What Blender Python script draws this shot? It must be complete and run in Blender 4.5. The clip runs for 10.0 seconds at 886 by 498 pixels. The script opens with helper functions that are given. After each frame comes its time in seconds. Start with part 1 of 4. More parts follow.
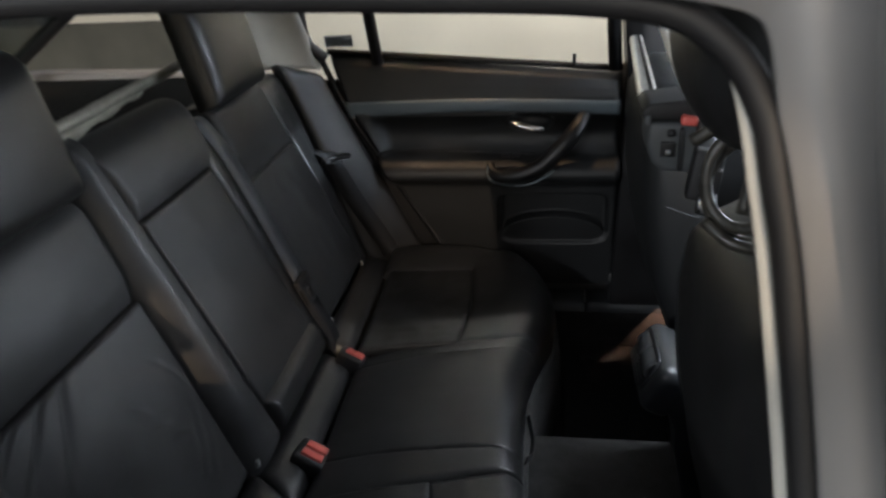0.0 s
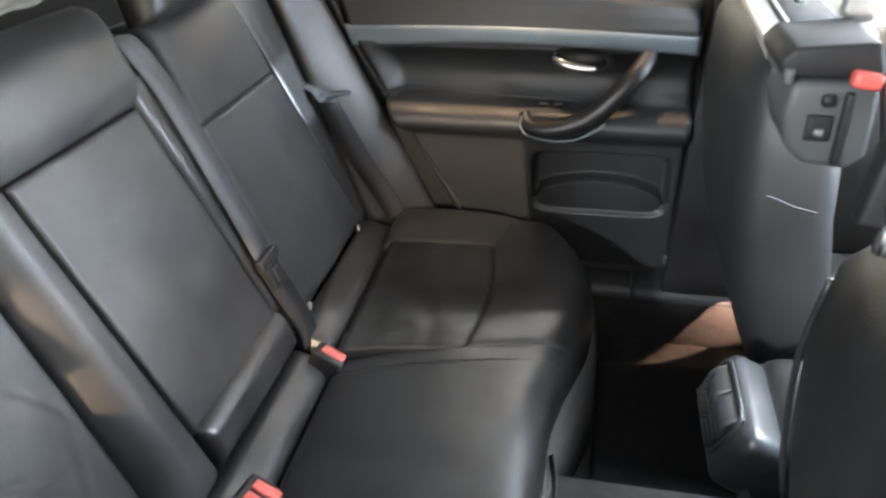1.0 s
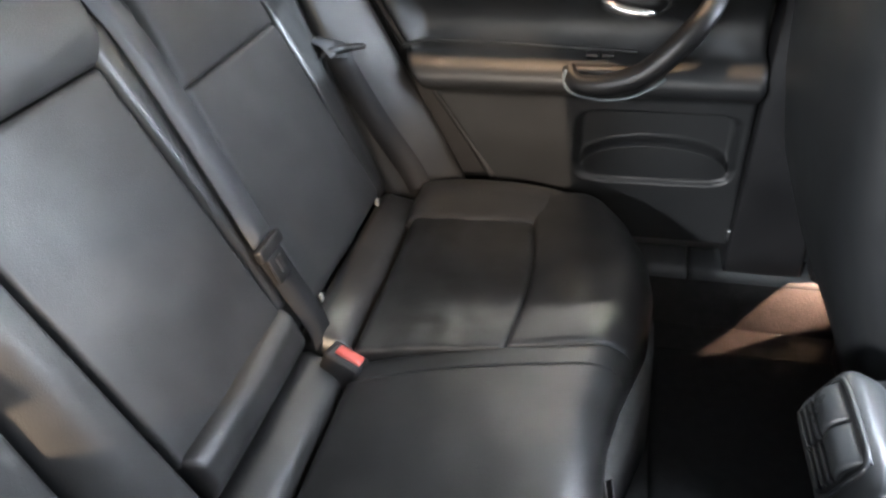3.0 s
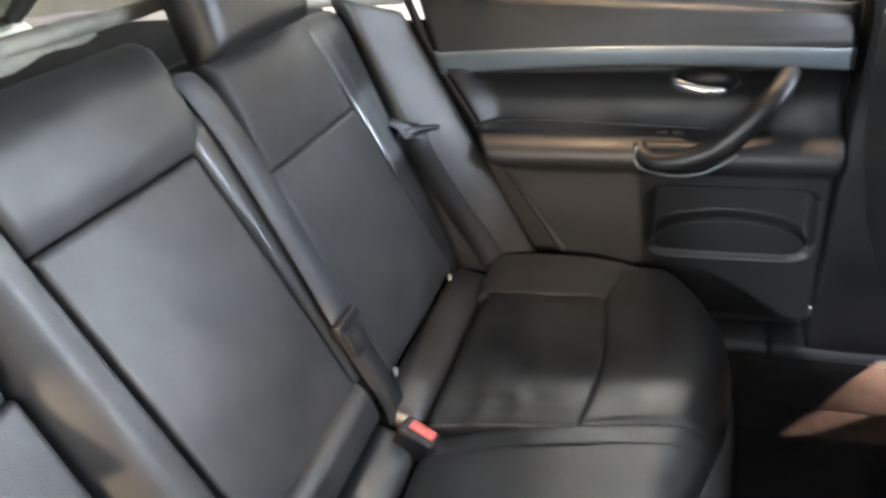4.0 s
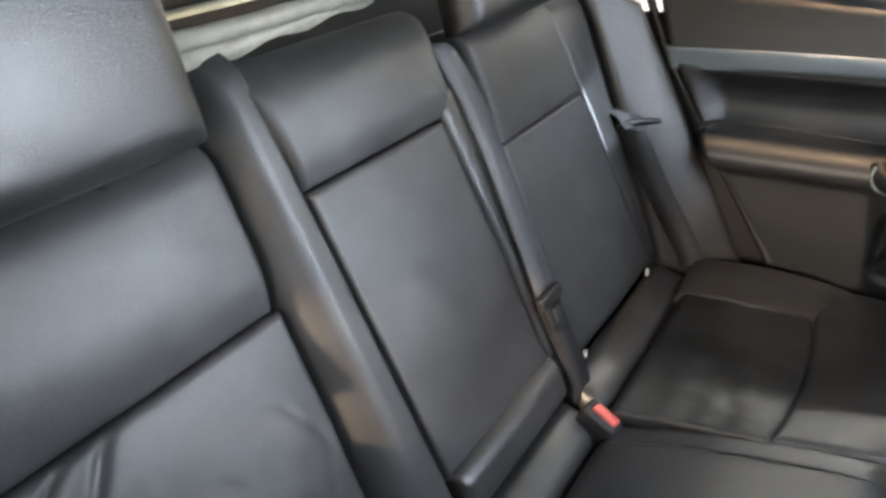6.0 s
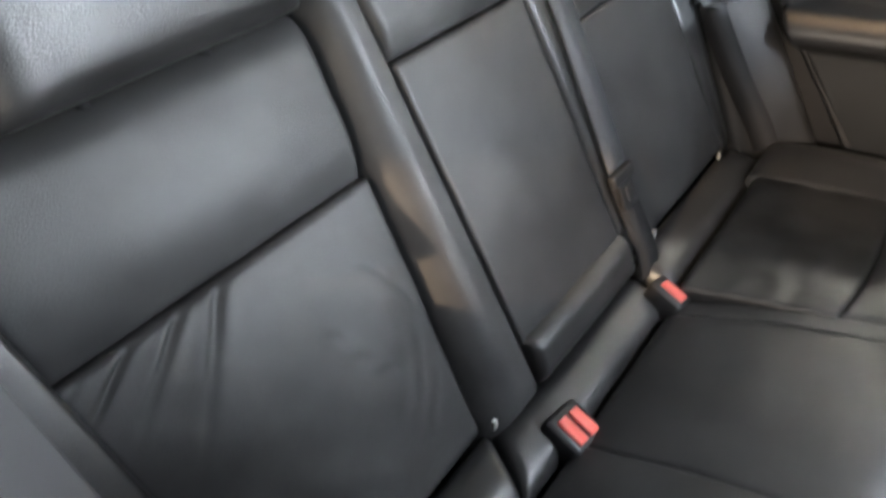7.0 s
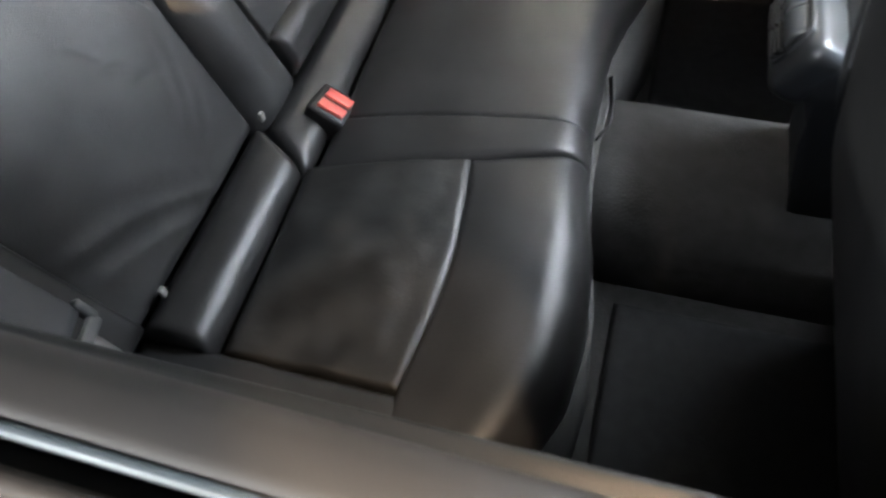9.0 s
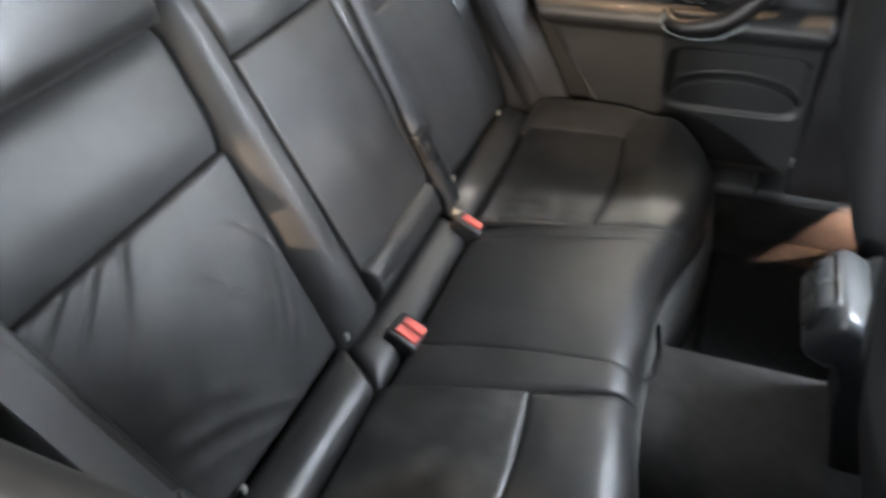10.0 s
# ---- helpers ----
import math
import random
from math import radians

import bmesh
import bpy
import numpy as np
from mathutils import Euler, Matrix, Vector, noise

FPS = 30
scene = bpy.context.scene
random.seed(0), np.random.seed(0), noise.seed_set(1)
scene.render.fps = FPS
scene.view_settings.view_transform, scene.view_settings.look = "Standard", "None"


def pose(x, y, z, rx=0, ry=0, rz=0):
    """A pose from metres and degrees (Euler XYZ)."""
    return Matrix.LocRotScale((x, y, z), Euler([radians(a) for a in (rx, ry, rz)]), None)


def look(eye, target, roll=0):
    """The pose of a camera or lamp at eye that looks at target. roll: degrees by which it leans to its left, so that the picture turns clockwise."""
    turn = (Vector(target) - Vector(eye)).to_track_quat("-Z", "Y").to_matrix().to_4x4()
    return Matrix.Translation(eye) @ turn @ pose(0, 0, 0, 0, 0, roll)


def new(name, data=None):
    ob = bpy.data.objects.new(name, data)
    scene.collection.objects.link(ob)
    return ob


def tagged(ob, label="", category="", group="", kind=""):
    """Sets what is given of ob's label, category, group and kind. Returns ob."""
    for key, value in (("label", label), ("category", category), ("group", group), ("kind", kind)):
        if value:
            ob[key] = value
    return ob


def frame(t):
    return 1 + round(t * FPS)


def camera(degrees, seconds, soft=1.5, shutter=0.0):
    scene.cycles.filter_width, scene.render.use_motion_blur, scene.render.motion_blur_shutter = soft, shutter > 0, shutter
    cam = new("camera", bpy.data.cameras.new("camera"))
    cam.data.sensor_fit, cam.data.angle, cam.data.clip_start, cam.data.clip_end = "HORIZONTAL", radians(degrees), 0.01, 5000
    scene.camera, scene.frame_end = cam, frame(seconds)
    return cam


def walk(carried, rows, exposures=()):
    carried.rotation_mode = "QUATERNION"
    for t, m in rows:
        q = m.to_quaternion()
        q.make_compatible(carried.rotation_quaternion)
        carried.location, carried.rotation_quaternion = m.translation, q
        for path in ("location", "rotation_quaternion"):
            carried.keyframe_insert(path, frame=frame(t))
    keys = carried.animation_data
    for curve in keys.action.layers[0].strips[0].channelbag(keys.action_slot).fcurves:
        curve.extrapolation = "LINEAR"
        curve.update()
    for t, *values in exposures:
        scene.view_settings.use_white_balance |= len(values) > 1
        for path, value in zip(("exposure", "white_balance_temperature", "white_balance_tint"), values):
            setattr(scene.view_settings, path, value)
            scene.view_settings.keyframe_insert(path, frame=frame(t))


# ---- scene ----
cam = camera(61.8, 10.0, soft=2.6, shutter=0.5)
PATH = [
    (0, (0.49, -1.138, 1.424), (0.206, 0.649, 0.571), -3.1),
    (0.5, (0.47, -0.91, 1.371), (0.198, 0.827, 0.417), -2.1),
    (1, (0.474, -0.767, 1.33), (0.106, 0.918, 0.316), -1.5),
    (1.5, (0.436, -0.689, 1.284), (0.059, 0.963, 0.223), -1.1),
    (2, (0.419, -0.634, 1.288), (0.017, 0.961, 0.15), -1.7),
    (3.5, (0.419, -0.585, 1.254), (-0.045, 1.056, 0.209), -4.7),
    (4, (0.417, -0.6, 1.282), (-0.191, 1.059, 0.344), -5.9),
    (4.5, (0.41, -0.608, 1.289), (-0.281, 1.036, 0.384), -5.2),
    (5, (0.398, -0.619, 1.29), (-0.397, 0.988, 0.404), -4.6),
    (5.5, (0.375, -0.638, 1.295), (-0.537, 0.901, 0.399), -4.0),
    (7, (0.376, -0.716, 1.282), (-0.681, 0.53, 0.129), -6.5),
    (7.5, (0.378, -0.731, 1.272), (-0.585, 0.385, -0.08), -8.6),
    (8, (0.422, -0.756, 1.265), (-0.398, 0.303, -0.22), -10.4),
    (8.5, (0.449, -0.793, 1.252), (-0.173, 0.243, -0.341), -10.7),
    (9, (0.476, -0.846, 1.291), (0.087, 0.232, -0.348), -5.5),
    (9.5, (0.464, -0.906, 1.354), (0.099, 0.468, -0.053), -1.9),
    (10, (0.479, -0.915, 1.394), (-0.144, 0.525, 0.153), -3.3),
]
walk(cam, [(t, look(eye, target, roll)) for t, eye, target, roll in PATH],
     exposures=((0.0, 1.95, 5850, 9), (0.2, 2.55, 5900, 9), (0.4, 3.55, 5950, 9), (0.7, 4.18, 5900, 9), (4.6, 4.18, 5820, 9), (5.6, 4.1, 5820, 9), (6.8, 3.9, 5950, 9), (8.0, 3.9, 6000, 9), (9.5, 4.1, 6000, 9), (10.0, 4.1, 5950, 9)))

# ---- evening sky, low sun and lamps added out of view ----
SUN_WAY = Vector((-0.19, 1.0, -0.48)).normalized()
world = bpy.data.worlds.new("sky")
scene.world = world
world.use_nodes = True
wn = world.node_tree.nodes
sky = wn.new("ShaderNodeTexSky")
sky.sky_type = "NISHITA"
sky.sun_disc = False
sky.sun_elevation = math.asin(-SUN_WAY.z)
sky.sun_rotation = math.atan2(-SUN_WAY.x, -SUN_WAY.y)
sky.air_density, sky.dust_density, sky.ozone_density = 1.0, 2.0, 1.0
world.node_tree.links.new(sky.outputs[0], wn["Background"].inputs[0])
wn["Background"].inputs[1].default_value = 0.026
sun_data = bpy.data.lights.new("sun", "SUN")
sun_data.energy, sun_data.angle, sun_data.color = 0.05, radians(2.0), (1.0, 0.76, 0.52)
sun = new("sun", sun_data)
sun.matrix_world = look((0, -6, 5), Vector((0, -6, 5)) + SUN_WAY)
# each broad lamp, unseen and added: place, aim, watts, colour, width and height
LAMPS = (((3.60, 0.72, 1.30), (0.0, -0.20, 0.80), 7.5, (0.96, 0.98, 1.0), 0.80, 0.22),
         ((-1.80, -5.00, 2.90), (0.50, 0.0, 0.80), 26.0, (1.0, 0.96, 0.90), 0.50, 0.30),
         ((2.40, 1.20, 2.66), (0.30, -0.10, 0.60), 13.0, (0.97, 0.98, 1.0), 1.60, 0.50),
         ((0.20, 0.865, 2.66), (0.45, 0.70, 0.95), 2.2, (1.0, 0.62, 0.32), 0.10, 0.10),
         ((0.60, 2.30, 2.66), (0.60, 3.40, 1.20), 14.0, (1.0, 0.90, 0.76), 1.20, 0.12),
         ((-3.20, 0.60, 2.66), (-4.60, 0.60, 1.20), 14.0, (1.0, 0.95, 0.84), 1.20, 0.12))
# unseen spots added to throw light patches: place, aim, watts, cone and colour
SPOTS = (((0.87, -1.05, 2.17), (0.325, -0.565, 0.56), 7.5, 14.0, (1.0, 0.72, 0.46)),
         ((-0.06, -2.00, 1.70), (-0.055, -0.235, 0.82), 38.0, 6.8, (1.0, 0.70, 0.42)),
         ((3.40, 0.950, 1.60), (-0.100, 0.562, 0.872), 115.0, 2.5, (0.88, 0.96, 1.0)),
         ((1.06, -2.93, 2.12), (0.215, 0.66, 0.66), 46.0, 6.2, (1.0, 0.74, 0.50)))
for at, aim, watts, colour, wide, high in LAMPS:
    d = bpy.data.lights.new("added_light", "AREA")
    d.shape, d.energy, d.color, d.size, d.size_y = "RECTANGLE", watts, colour, wide, high
    new("added_light", d).matrix_world = look(at, aim)
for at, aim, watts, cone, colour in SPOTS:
    d = bpy.data.lights.new("patch_spot_light", "SPOT")
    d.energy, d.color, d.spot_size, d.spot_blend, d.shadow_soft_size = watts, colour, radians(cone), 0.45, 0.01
    new("patch_spot_light", d).matrix_world = look(at, aim)

dome_data = bpy.data.lights.new("dome_light", "AREA")
dome_data.shape, dome_data.energy, dome_data.color, dome_data.size, dome_data.size_y = "RECTANGLE", 3.0, (0.96, 0.98, 1.0), 0.52, 0.18
new("dome_light", dome_data).matrix_world = look((1.04, 0.24, 1.405), (0.30, 0.10, 0.58))
# warm spot added to throw a light patch on the footwell carpet
foot_data = bpy.data.lights.new("floor_patch_light", "SPOT")
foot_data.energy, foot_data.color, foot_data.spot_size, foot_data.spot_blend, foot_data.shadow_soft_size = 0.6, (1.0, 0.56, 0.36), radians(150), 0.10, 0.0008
new("floor_patch_light", foot_data).matrix_world = look((0.850, 0.640, 0.455), (0.790, 0.650, 0.300))


# ---- materials ----
def material(name, colour, rough=0.5, metal=0.0, grain=0.0, grain_size=0.001, vary=0.0, vary_size=0.08, spec=0.5,
             second=None, relief=0.0, relief_size=0.05):
    """A surface with colour patches, fine grain relief and broader unevenness at real-world sizes."""
    m = bpy.data.materials.new(name)
    m.use_nodes = True
    nt = m.node_tree
    N, L = nt.nodes, nt.links
    b = N["Principled BSDF"]
    b.inputs["Base Color"].default_value = (*colour, 1)
    b.inputs["Roughness"].default_value = rough
    b.inputs["Metallic"].default_value = metal
    b.inputs["Specular IOR Level"].default_value = spec
    co = N.new("ShaderNodeTexCoord")
    if vary:
        n1 = N.new("ShaderNodeTexNoise")
        n1.inputs["Scale"].default_value, n1.inputs["Detail"].default_value = 1 / vary_size, 6
        L.new(co.outputs["Object"], n1.inputs["Vector"])
        ramp = N.new("ShaderNodeValToRGB")
        two = second or tuple(c * (1 + vary) for c in colour)
        one = tuple(c * (1 - vary) for c in colour)
        ramp.color_ramp.elements[0].position, ramp.color_ramp.elements[1].position = 0.35, 0.68
        ramp.color_ramp.elements[0].color, ramp.color_ramp.elements[1].color = (*one, 1), (*two, 1)
        L.new(n1.outputs["Fac"], ramp.inputs[0])
        L.new(ramp.outputs[0], b.inputs["Base Color"])
        rr = N.new("ShaderNodeMapRange")
        rr.inputs["To Min"].default_value, rr.inputs["To Max"].default_value = max(0, rough - 0.08), rough + 0.08
        L.new(n1.outputs["Fac"], rr.inputs["Value"])
        L.new(rr.outputs[0], b.inputs["Roughness"])
    last = None
    if relief:
        n3 = N.new("ShaderNodeTexNoise")
        n3.inputs["Scale"].default_value, n3.inputs["Detail"].default_value = 1 / relief_size, 3
        L.new(co.outputs["Object"], n3.inputs["Vector"])
        bp = N.new("ShaderNodeBump")
        bp.inputs["Strength"].default_value, bp.inputs["Distance"].default_value = relief, 0.01
        L.new(n3.outputs["Fac"], bp.inputs["Height"])
        last = bp
    if grain:
        n2 = N.new("ShaderNodeTexVoronoi")
        n2.inputs["Scale"].default_value = 1 / grain_size
        L.new(co.outputs["Object"], n2.inputs["Vector"])
        bp = N.new("ShaderNodeBump")
        bp.inputs["Strength"].default_value, bp.inputs["Distance"].default_value = grain, 0.0006
        L.new(n2.outputs["Distance"], bp.inputs["Height"])
        if last:
            L.new(last.outputs[0], bp.inputs["Normal"])
        last = bp
    if last:
        L.new(last.outputs[0], b.inputs["Normal"])
    return m


def glass(name, tint):
    m = bpy.data.materials.new(name)
    m.use_nodes = True
    b = m.node_tree.nodes["Principled BSDF"]
    b.inputs["Base Color"].default_value = (*tint, 1)
    b.inputs["Roughness"].default_value = 0.0
    b.inputs["Transmission Weight"].default_value = 1.0
    b.inputs["IOR"].default_value = 1.1
    return m


LEATHER = material("black leather", (0.0185, 0.0183, 0.0184), 0.36, grain=0.42, grain_size=0.0016, vary=0.22, vary_size=0.07, spec=0.52, relief=0.10, relief_size=0.06)
INSERT = material("matt black insert leather", (0.027, 0.0268, 0.027), 0.53, grain=0.40, grain_size=0.0016, vary=0.20, vary_size=0.06, spec=0.44, relief=0.10, relief_size=0.06)
WORN = material("worn black leather", (0.0125, 0.0124, 0.0123), 0.45, grain=0.35, grain_size=0.0016, vary=0.45, vary_size=0.06, second=(0.0185, 0.0183, 0.018), relief=0.12, relief_size=0.03)
BACKSHELL = material("dark grey moulded plastic", (0.0185, 0.0198, 0.021), 0.5, grain=0.25, grain_size=0.0012, vary=0.1)
BLACK = material("black plastic", (0.014, 0.014, 0.015), 0.42, grain=0.2, grain_size=0.001, vary=0.2)
SOFT = material("soft black trim", (0.0165, 0.0175, 0.0185), 0.48, grain=0.2, grain_size=0.0013, vary=0.12)
STRIP = material("satin grey trim", (0.13, 0.155, 0.17), 0.4, metal=0.2, vary=0.06, vary_size=0.2)
CARPET = material("charcoal carpet", (0.095, 0.094, 0.092), 0.95, grain=1.0, grain_size=0.003, vary=0.12, vary_size=0.02, spec=0.1)
# charcoal carpet again, darker: the footwell's shade is put into its colour
SHADEDCARPET = material("carpet with footwell shade in its colour", (0.030, 0.0293, 0.0286), 0.95, grain=1.0, grain_size=0.003, vary=0.15, vary_size=0.02, spec=0.1)
MAT = material("black velour mat", (0.022, 0.022, 0.0225), 0.95, grain=0.8, grain_size=0.002, vary=0.1, vary_size=0.02, spec=0.03)
TUNNEL = material("grey carpet", (0.080, 0.079, 0.078), 0.95, grain=0.8, grain_size=0.003, vary=0.12, vary_size=0.03, spec=0.1)
# belt webbing again, with the lower straps' shade put into its colour
WEBSHADE = material("folded belt webbing, shade in its colour", (0.014, 0.014, 0.015), 0.7, grain=0.2, grain_size=0.0012, vary=0.1, spec=0.2)
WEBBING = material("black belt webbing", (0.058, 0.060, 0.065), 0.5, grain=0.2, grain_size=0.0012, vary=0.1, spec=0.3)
RED = material("red plastic", (0.56, 0.10, 0.08), 0.4, vary=0.1, vary_size=0.02)
STEEL = material("satin steel", (0.62, 0.62, 0.62), 0.3, metal=1.0, vary=0.08)
ALU = material("brushed aluminium", (0.90, 0.90, 0.91), 0.42, metal=0.8, vary=0.08)
CHROME = material("satin chrome", (0.85, 0.85, 0.86), 0.14, metal=1.0)
VENTPLASTIC = material("glossy dark grey plastic", (0.034, 0.036, 0.038), 0.30, grain=0.15, grain_size=0.001, vary=0.12, spec=0.6)
GREYPLASTIC = material("grey plastic", (0.070, 0.075, 0.079), 0.5, grain=0.2, grain_size=0.001, vary=0.12)
COILRUBBER = material("worn brownish rubber", (0.050, 0.046, 0.038), 0.38, vary=0.35, vary_size=0.012)
RUBBER = material("black rubber", (0.010, 0.010, 0.011), 0.6, vary=0.2)
# soft trim of the near ledge, warm light from above put into its colour
LITTRIM = material("soft trim with warm light in its colour", (0.034, 0.032, 0.030), 0.6, grain=0.04, grain_size=0.0013, vary=0.12)
PALE = material("pale grey trim", (0.48, 0.47, 0.44), 0.6, grain=0.3, grain_size=0.0015, vary=0.08)
PLASTICFILM = material("pale wrinkled fabric", (0.21, 0.203, 0.172), 0.5, vary=0.2, vary_size=0.04, relief=0.2, relief_size=0.03)
HEADLINER = material("grey headliner cloth", (0.50, 0.49, 0.46), 0.9, grain=0.6, grain_size=0.002, vary=0.05)
PAINT = material("warm grey car paint", (0.29, 0.283, 0.275), 0.5, metal=0.2, vary=0.06, vary_size=0.3)
# boot lid's paint, its pale green reflection put into the colour
LIDREFLECT = material("car paint with a pale green reflection in its colour", (0.42, 0.46, 0.42), 0.35, vary=0.05, vary_size=0.3)
TAPE = material("pale window channel", (0.50, 0.50, 0.46), 0.5, vary=0.1, vary_size=0.05)
PLASTER = material("cream plaster", (0.80, 0.75, 0.64), 0.9, grain=0.5, grain_size=0.004, vary=0.06, vary_size=0.6, relief=0.1)
CONCRETE = material("grey concrete", (0.22, 0.21, 0.20), 0.7, grain=0.4, grain_size=0.01, vary=0.12, vary_size=0.5)
TIMBER = material("dark timber", (0.055, 0.045, 0.036), 0.7, grain=0.4, grain_size=0.01, vary=0.3, vary_size=0.15)
REARWALL = material("dark beige render", (0.10, 0.096, 0.078), 0.9, grain=0.5, grain_size=0.004, vary=0.25, vary_size=0.5)
GLASS = glass("clear glass", (0.96, 0.98, 0.97))
TINTED = glass("tinted glass", (0.40, 0.45, 0.41))
MARKER = material("pale grey clip plastic", (0.20, 0.20, 0.19), 0.5, vary=0.1, vary_size=0.01)
STICKER = material("grey printed label", (0.25, 0.28, 0.33), 0.5, vary=0.1, vary_size=0.02)


# ---- builders ----
def link_mesh(name, bm, mat, smooth=True):
    me = bpy.data.meshes.new(name)
    bmesh.ops.recalc_face_normals(bm, faces=bm.faces)
    bm.to_mesh(me)
    bm.free()
    if smooth:
        for p in me.polygons:
            p.use_smooth = True
    me.materials.append(mat)
    return new(name, me)


def part(name, bm, mat, parent, label="", smooth=True):
    ob = link_mesh(name, bm, mat, smooth)
    if parent is not None:
        ob.parent = parent
        ob.matrix_parent_inverse = parent.matrix_world.inverted()
    return tagged(ob, label)


def thing(name, at, label, category, group="", kind=""):
    ob = new(name)
    ob.empty_display_size = 0.05
    ob.location = at
    ob.matrix_world = Matrix.Translation(at)
    return tagged(ob, label, category, group, kind)


def spaced(n):
    return [0.6 * (0.5 - 0.5 * math.cos(math.pi * i / n)) + 0.4 * i / n for i in range(n + 1)]


def pad(base, out, lu, lv, thick=0.05, radii=(0.02, 0.02, 0.02, 0.02), puff=0.0, nu=26, nv=26, extra=None):
    """A padded panel: base(u, v) gives its sheet, out the way it faces; edges roll off by radii (u0, u1, v0, v1); extra(u, v) adds relief."""
    bm = bmesh.new()
    out = Vector(out).normalized()
    us, vs = spaced(nu), spaced(nv)
    rows = []

    def fall(d, r):
        return 0 if d >= r else r - math.sqrt(max(0, r * r - (r - d) ** 2))

    for v in vs:
        row = []
        for u in us:
            a = max(fall(u * lu, radii[0]), fall((1 - u) * lu, radii[1]))
            b = max(fall(v * lv, radii[2]), fall((1 - v) * lv, radii[3]))
            hgt = -min(math.hypot(a, b), thick) + puff * math.sin(math.pi * u) ** 0.7 * math.sin(math.pi * v) ** 0.7
            if extra:
                hgt += extra(u, v)
            row.append(bm.verts.new(Vector(base(u, v)) + out * hgt))
        rows.append(row)
    for j in range(nv):
        for i in range(nu):
            bm.faces.new((rows[j][i], rows[j][i + 1], rows[j + 1][i + 1], rows[j + 1][i]))
    ring = rows[0][:-1] + [r[-1] for r in rows[:-1]] + rows[-1][:0:-1] + [r[0] for r in rows[:0:-1]]
    uv = [(u, 0) for u in us[:-1]] + [(1, v) for v in vs[:-1]] + [(u, 1) for u in us[:0:-1]] + [(0, v) for v in vs[:0:-1]]
    low = [bm.verts.new(Vector(base(*p)) - out * thick * 1.15) for p in uv]
    k = len(ring)
    for i in range(k):
        bm.faces.new((ring[i], ring[(i + 1) % k], low[(i + 1) % k], low[i]))
    bm.faces.new(low)
    return bm


def flat(p00, p10, p11, p01):
    """A base sheet through four corners."""
    a, b, c, d = (Vector(p) for p in (p00, p10, p11, p01))
    return lambda u, v: a * (1 - u) * (1 - v) + b * u * (1 - v) + c * u * v + d * (1 - u) * v


def box(bm, centre, size, bevel=0.0, turn=None, seg=2):
    geo = bmesh.ops.create_cube(bm, size=1)
    vs = geo["verts"]
    m = Matrix.Translation(centre) @ (turn or Matrix()) @ Matrix.Diagonal((*size, 1))
    bmesh.ops.transform(bm, matrix=m, verts=vs)
    if bevel:
        es = list({e for v in vs for e in v.link_edges})
        bmesh.ops.bevel(bm, geom=es, offset=bevel, segments=seg, affect="EDGES", profile=0.6)
    return bm


def blk(centre, size, bevel=0.004, turn=None, seg=2):
    return box(bmesh.new(), centre, size, bevel, turn, seg)


def glide(points, steps):
    """A smooth line through points."""
    pts = [Vector(p) for p in points]
    pts = [2 * pts[0] - pts[1]] + pts + [2 * pts[-1] - pts[-2]]
    out = []
    for i in range(1, len(pts) - 2):
        a, b, c, d = pts[i - 1:i + 3]
        for s in range(steps):
            t = s / steps
            out.append(0.5 * ((2 * b) + (c - a) * t + (2 * a - 5 * b + 4 * c - d) * t * t + (3 * b - a - 3 * c + d) * t ** 3))
    out.append(pts[-2])
    return out


def tube(points, radius, steps=8, sides=10, closed=False):
    line = glide(points, steps) if steps > 1 else [Vector(p) for p in points]
    bm = bmesh.new()
    rings = []
    n = len(line)
    up = Vector((0, 0, 1))
    for i, p in enumerate(line):
        way = (line[min(i + 1, n - 1)] - line[max(i - 1, 0)]).normalized()
        side = way.cross(up)
        if side.length < 0.05:
            side = way.cross(Vector((0, 1, 0)))
        side.normalize()
        top = side.cross(way).normalized()
        r = radius(i / (n - 1)) if callable(radius) else radius
        rings.append([bm.verts.new(p + side * r * math.cos(a) + top * r * math.sin(a)) for a in (2 * math.pi * k / sides for k in range(sides))])
    for a, b in zip(rings, rings[1:]):
        for k in range(sides):
            bm.faces.new((a[k], a[(k + 1) % sides], b[(k + 1) % sides], b[k]))
    bm.faces.new(rings[0][::-1])
    bm.faces.new(rings[-1])
    return bm


def ribbon(points, sides, width, thick=0.0014, steps=10):
    """A strap along points, whose width runs along sides (one way, or one a point)."""
    line = glide(points, steps)
    ways = [Vector(sides)] * 2 if not isinstance(sides[0], (tuple, list)) else [Vector(s) for s in sides]
    bm = bmesh.new()
    rows = []
    n = len(line)
    for i, p in enumerate(line):
        f = i / (n - 1) * (len(ways) - 1)
        k = min(int(f), len(ways) - 2)
        side = ways[k].lerp(ways[k + 1], f - k).normalized()
        way = (line[min(i + 1, n - 1)] - line[max(i - 1, 0)]).normalized()
        side = (side - way * side.dot(way)).normalized()
        nrm = side.cross(way)
        w = width / 2
        rows.append([bm.verts.new(p + side * w * s + nrm * thick * (1 if q else -1)) for s, q in ((-1, 1), (-0.93, 1.0), (0.93, 1), (1, 1), (1, 0), (-1, 0))])
    for a, b in zip(rows, rows[1:]):
        for k in range(6):
            bm.faces.new((a[k], a[(k + 1) % 6], b[(k + 1) % 6], b[k]))
    bm.faces.new(rows[0])
    bm.faces.new(rows[-1][::-1])
    return bm


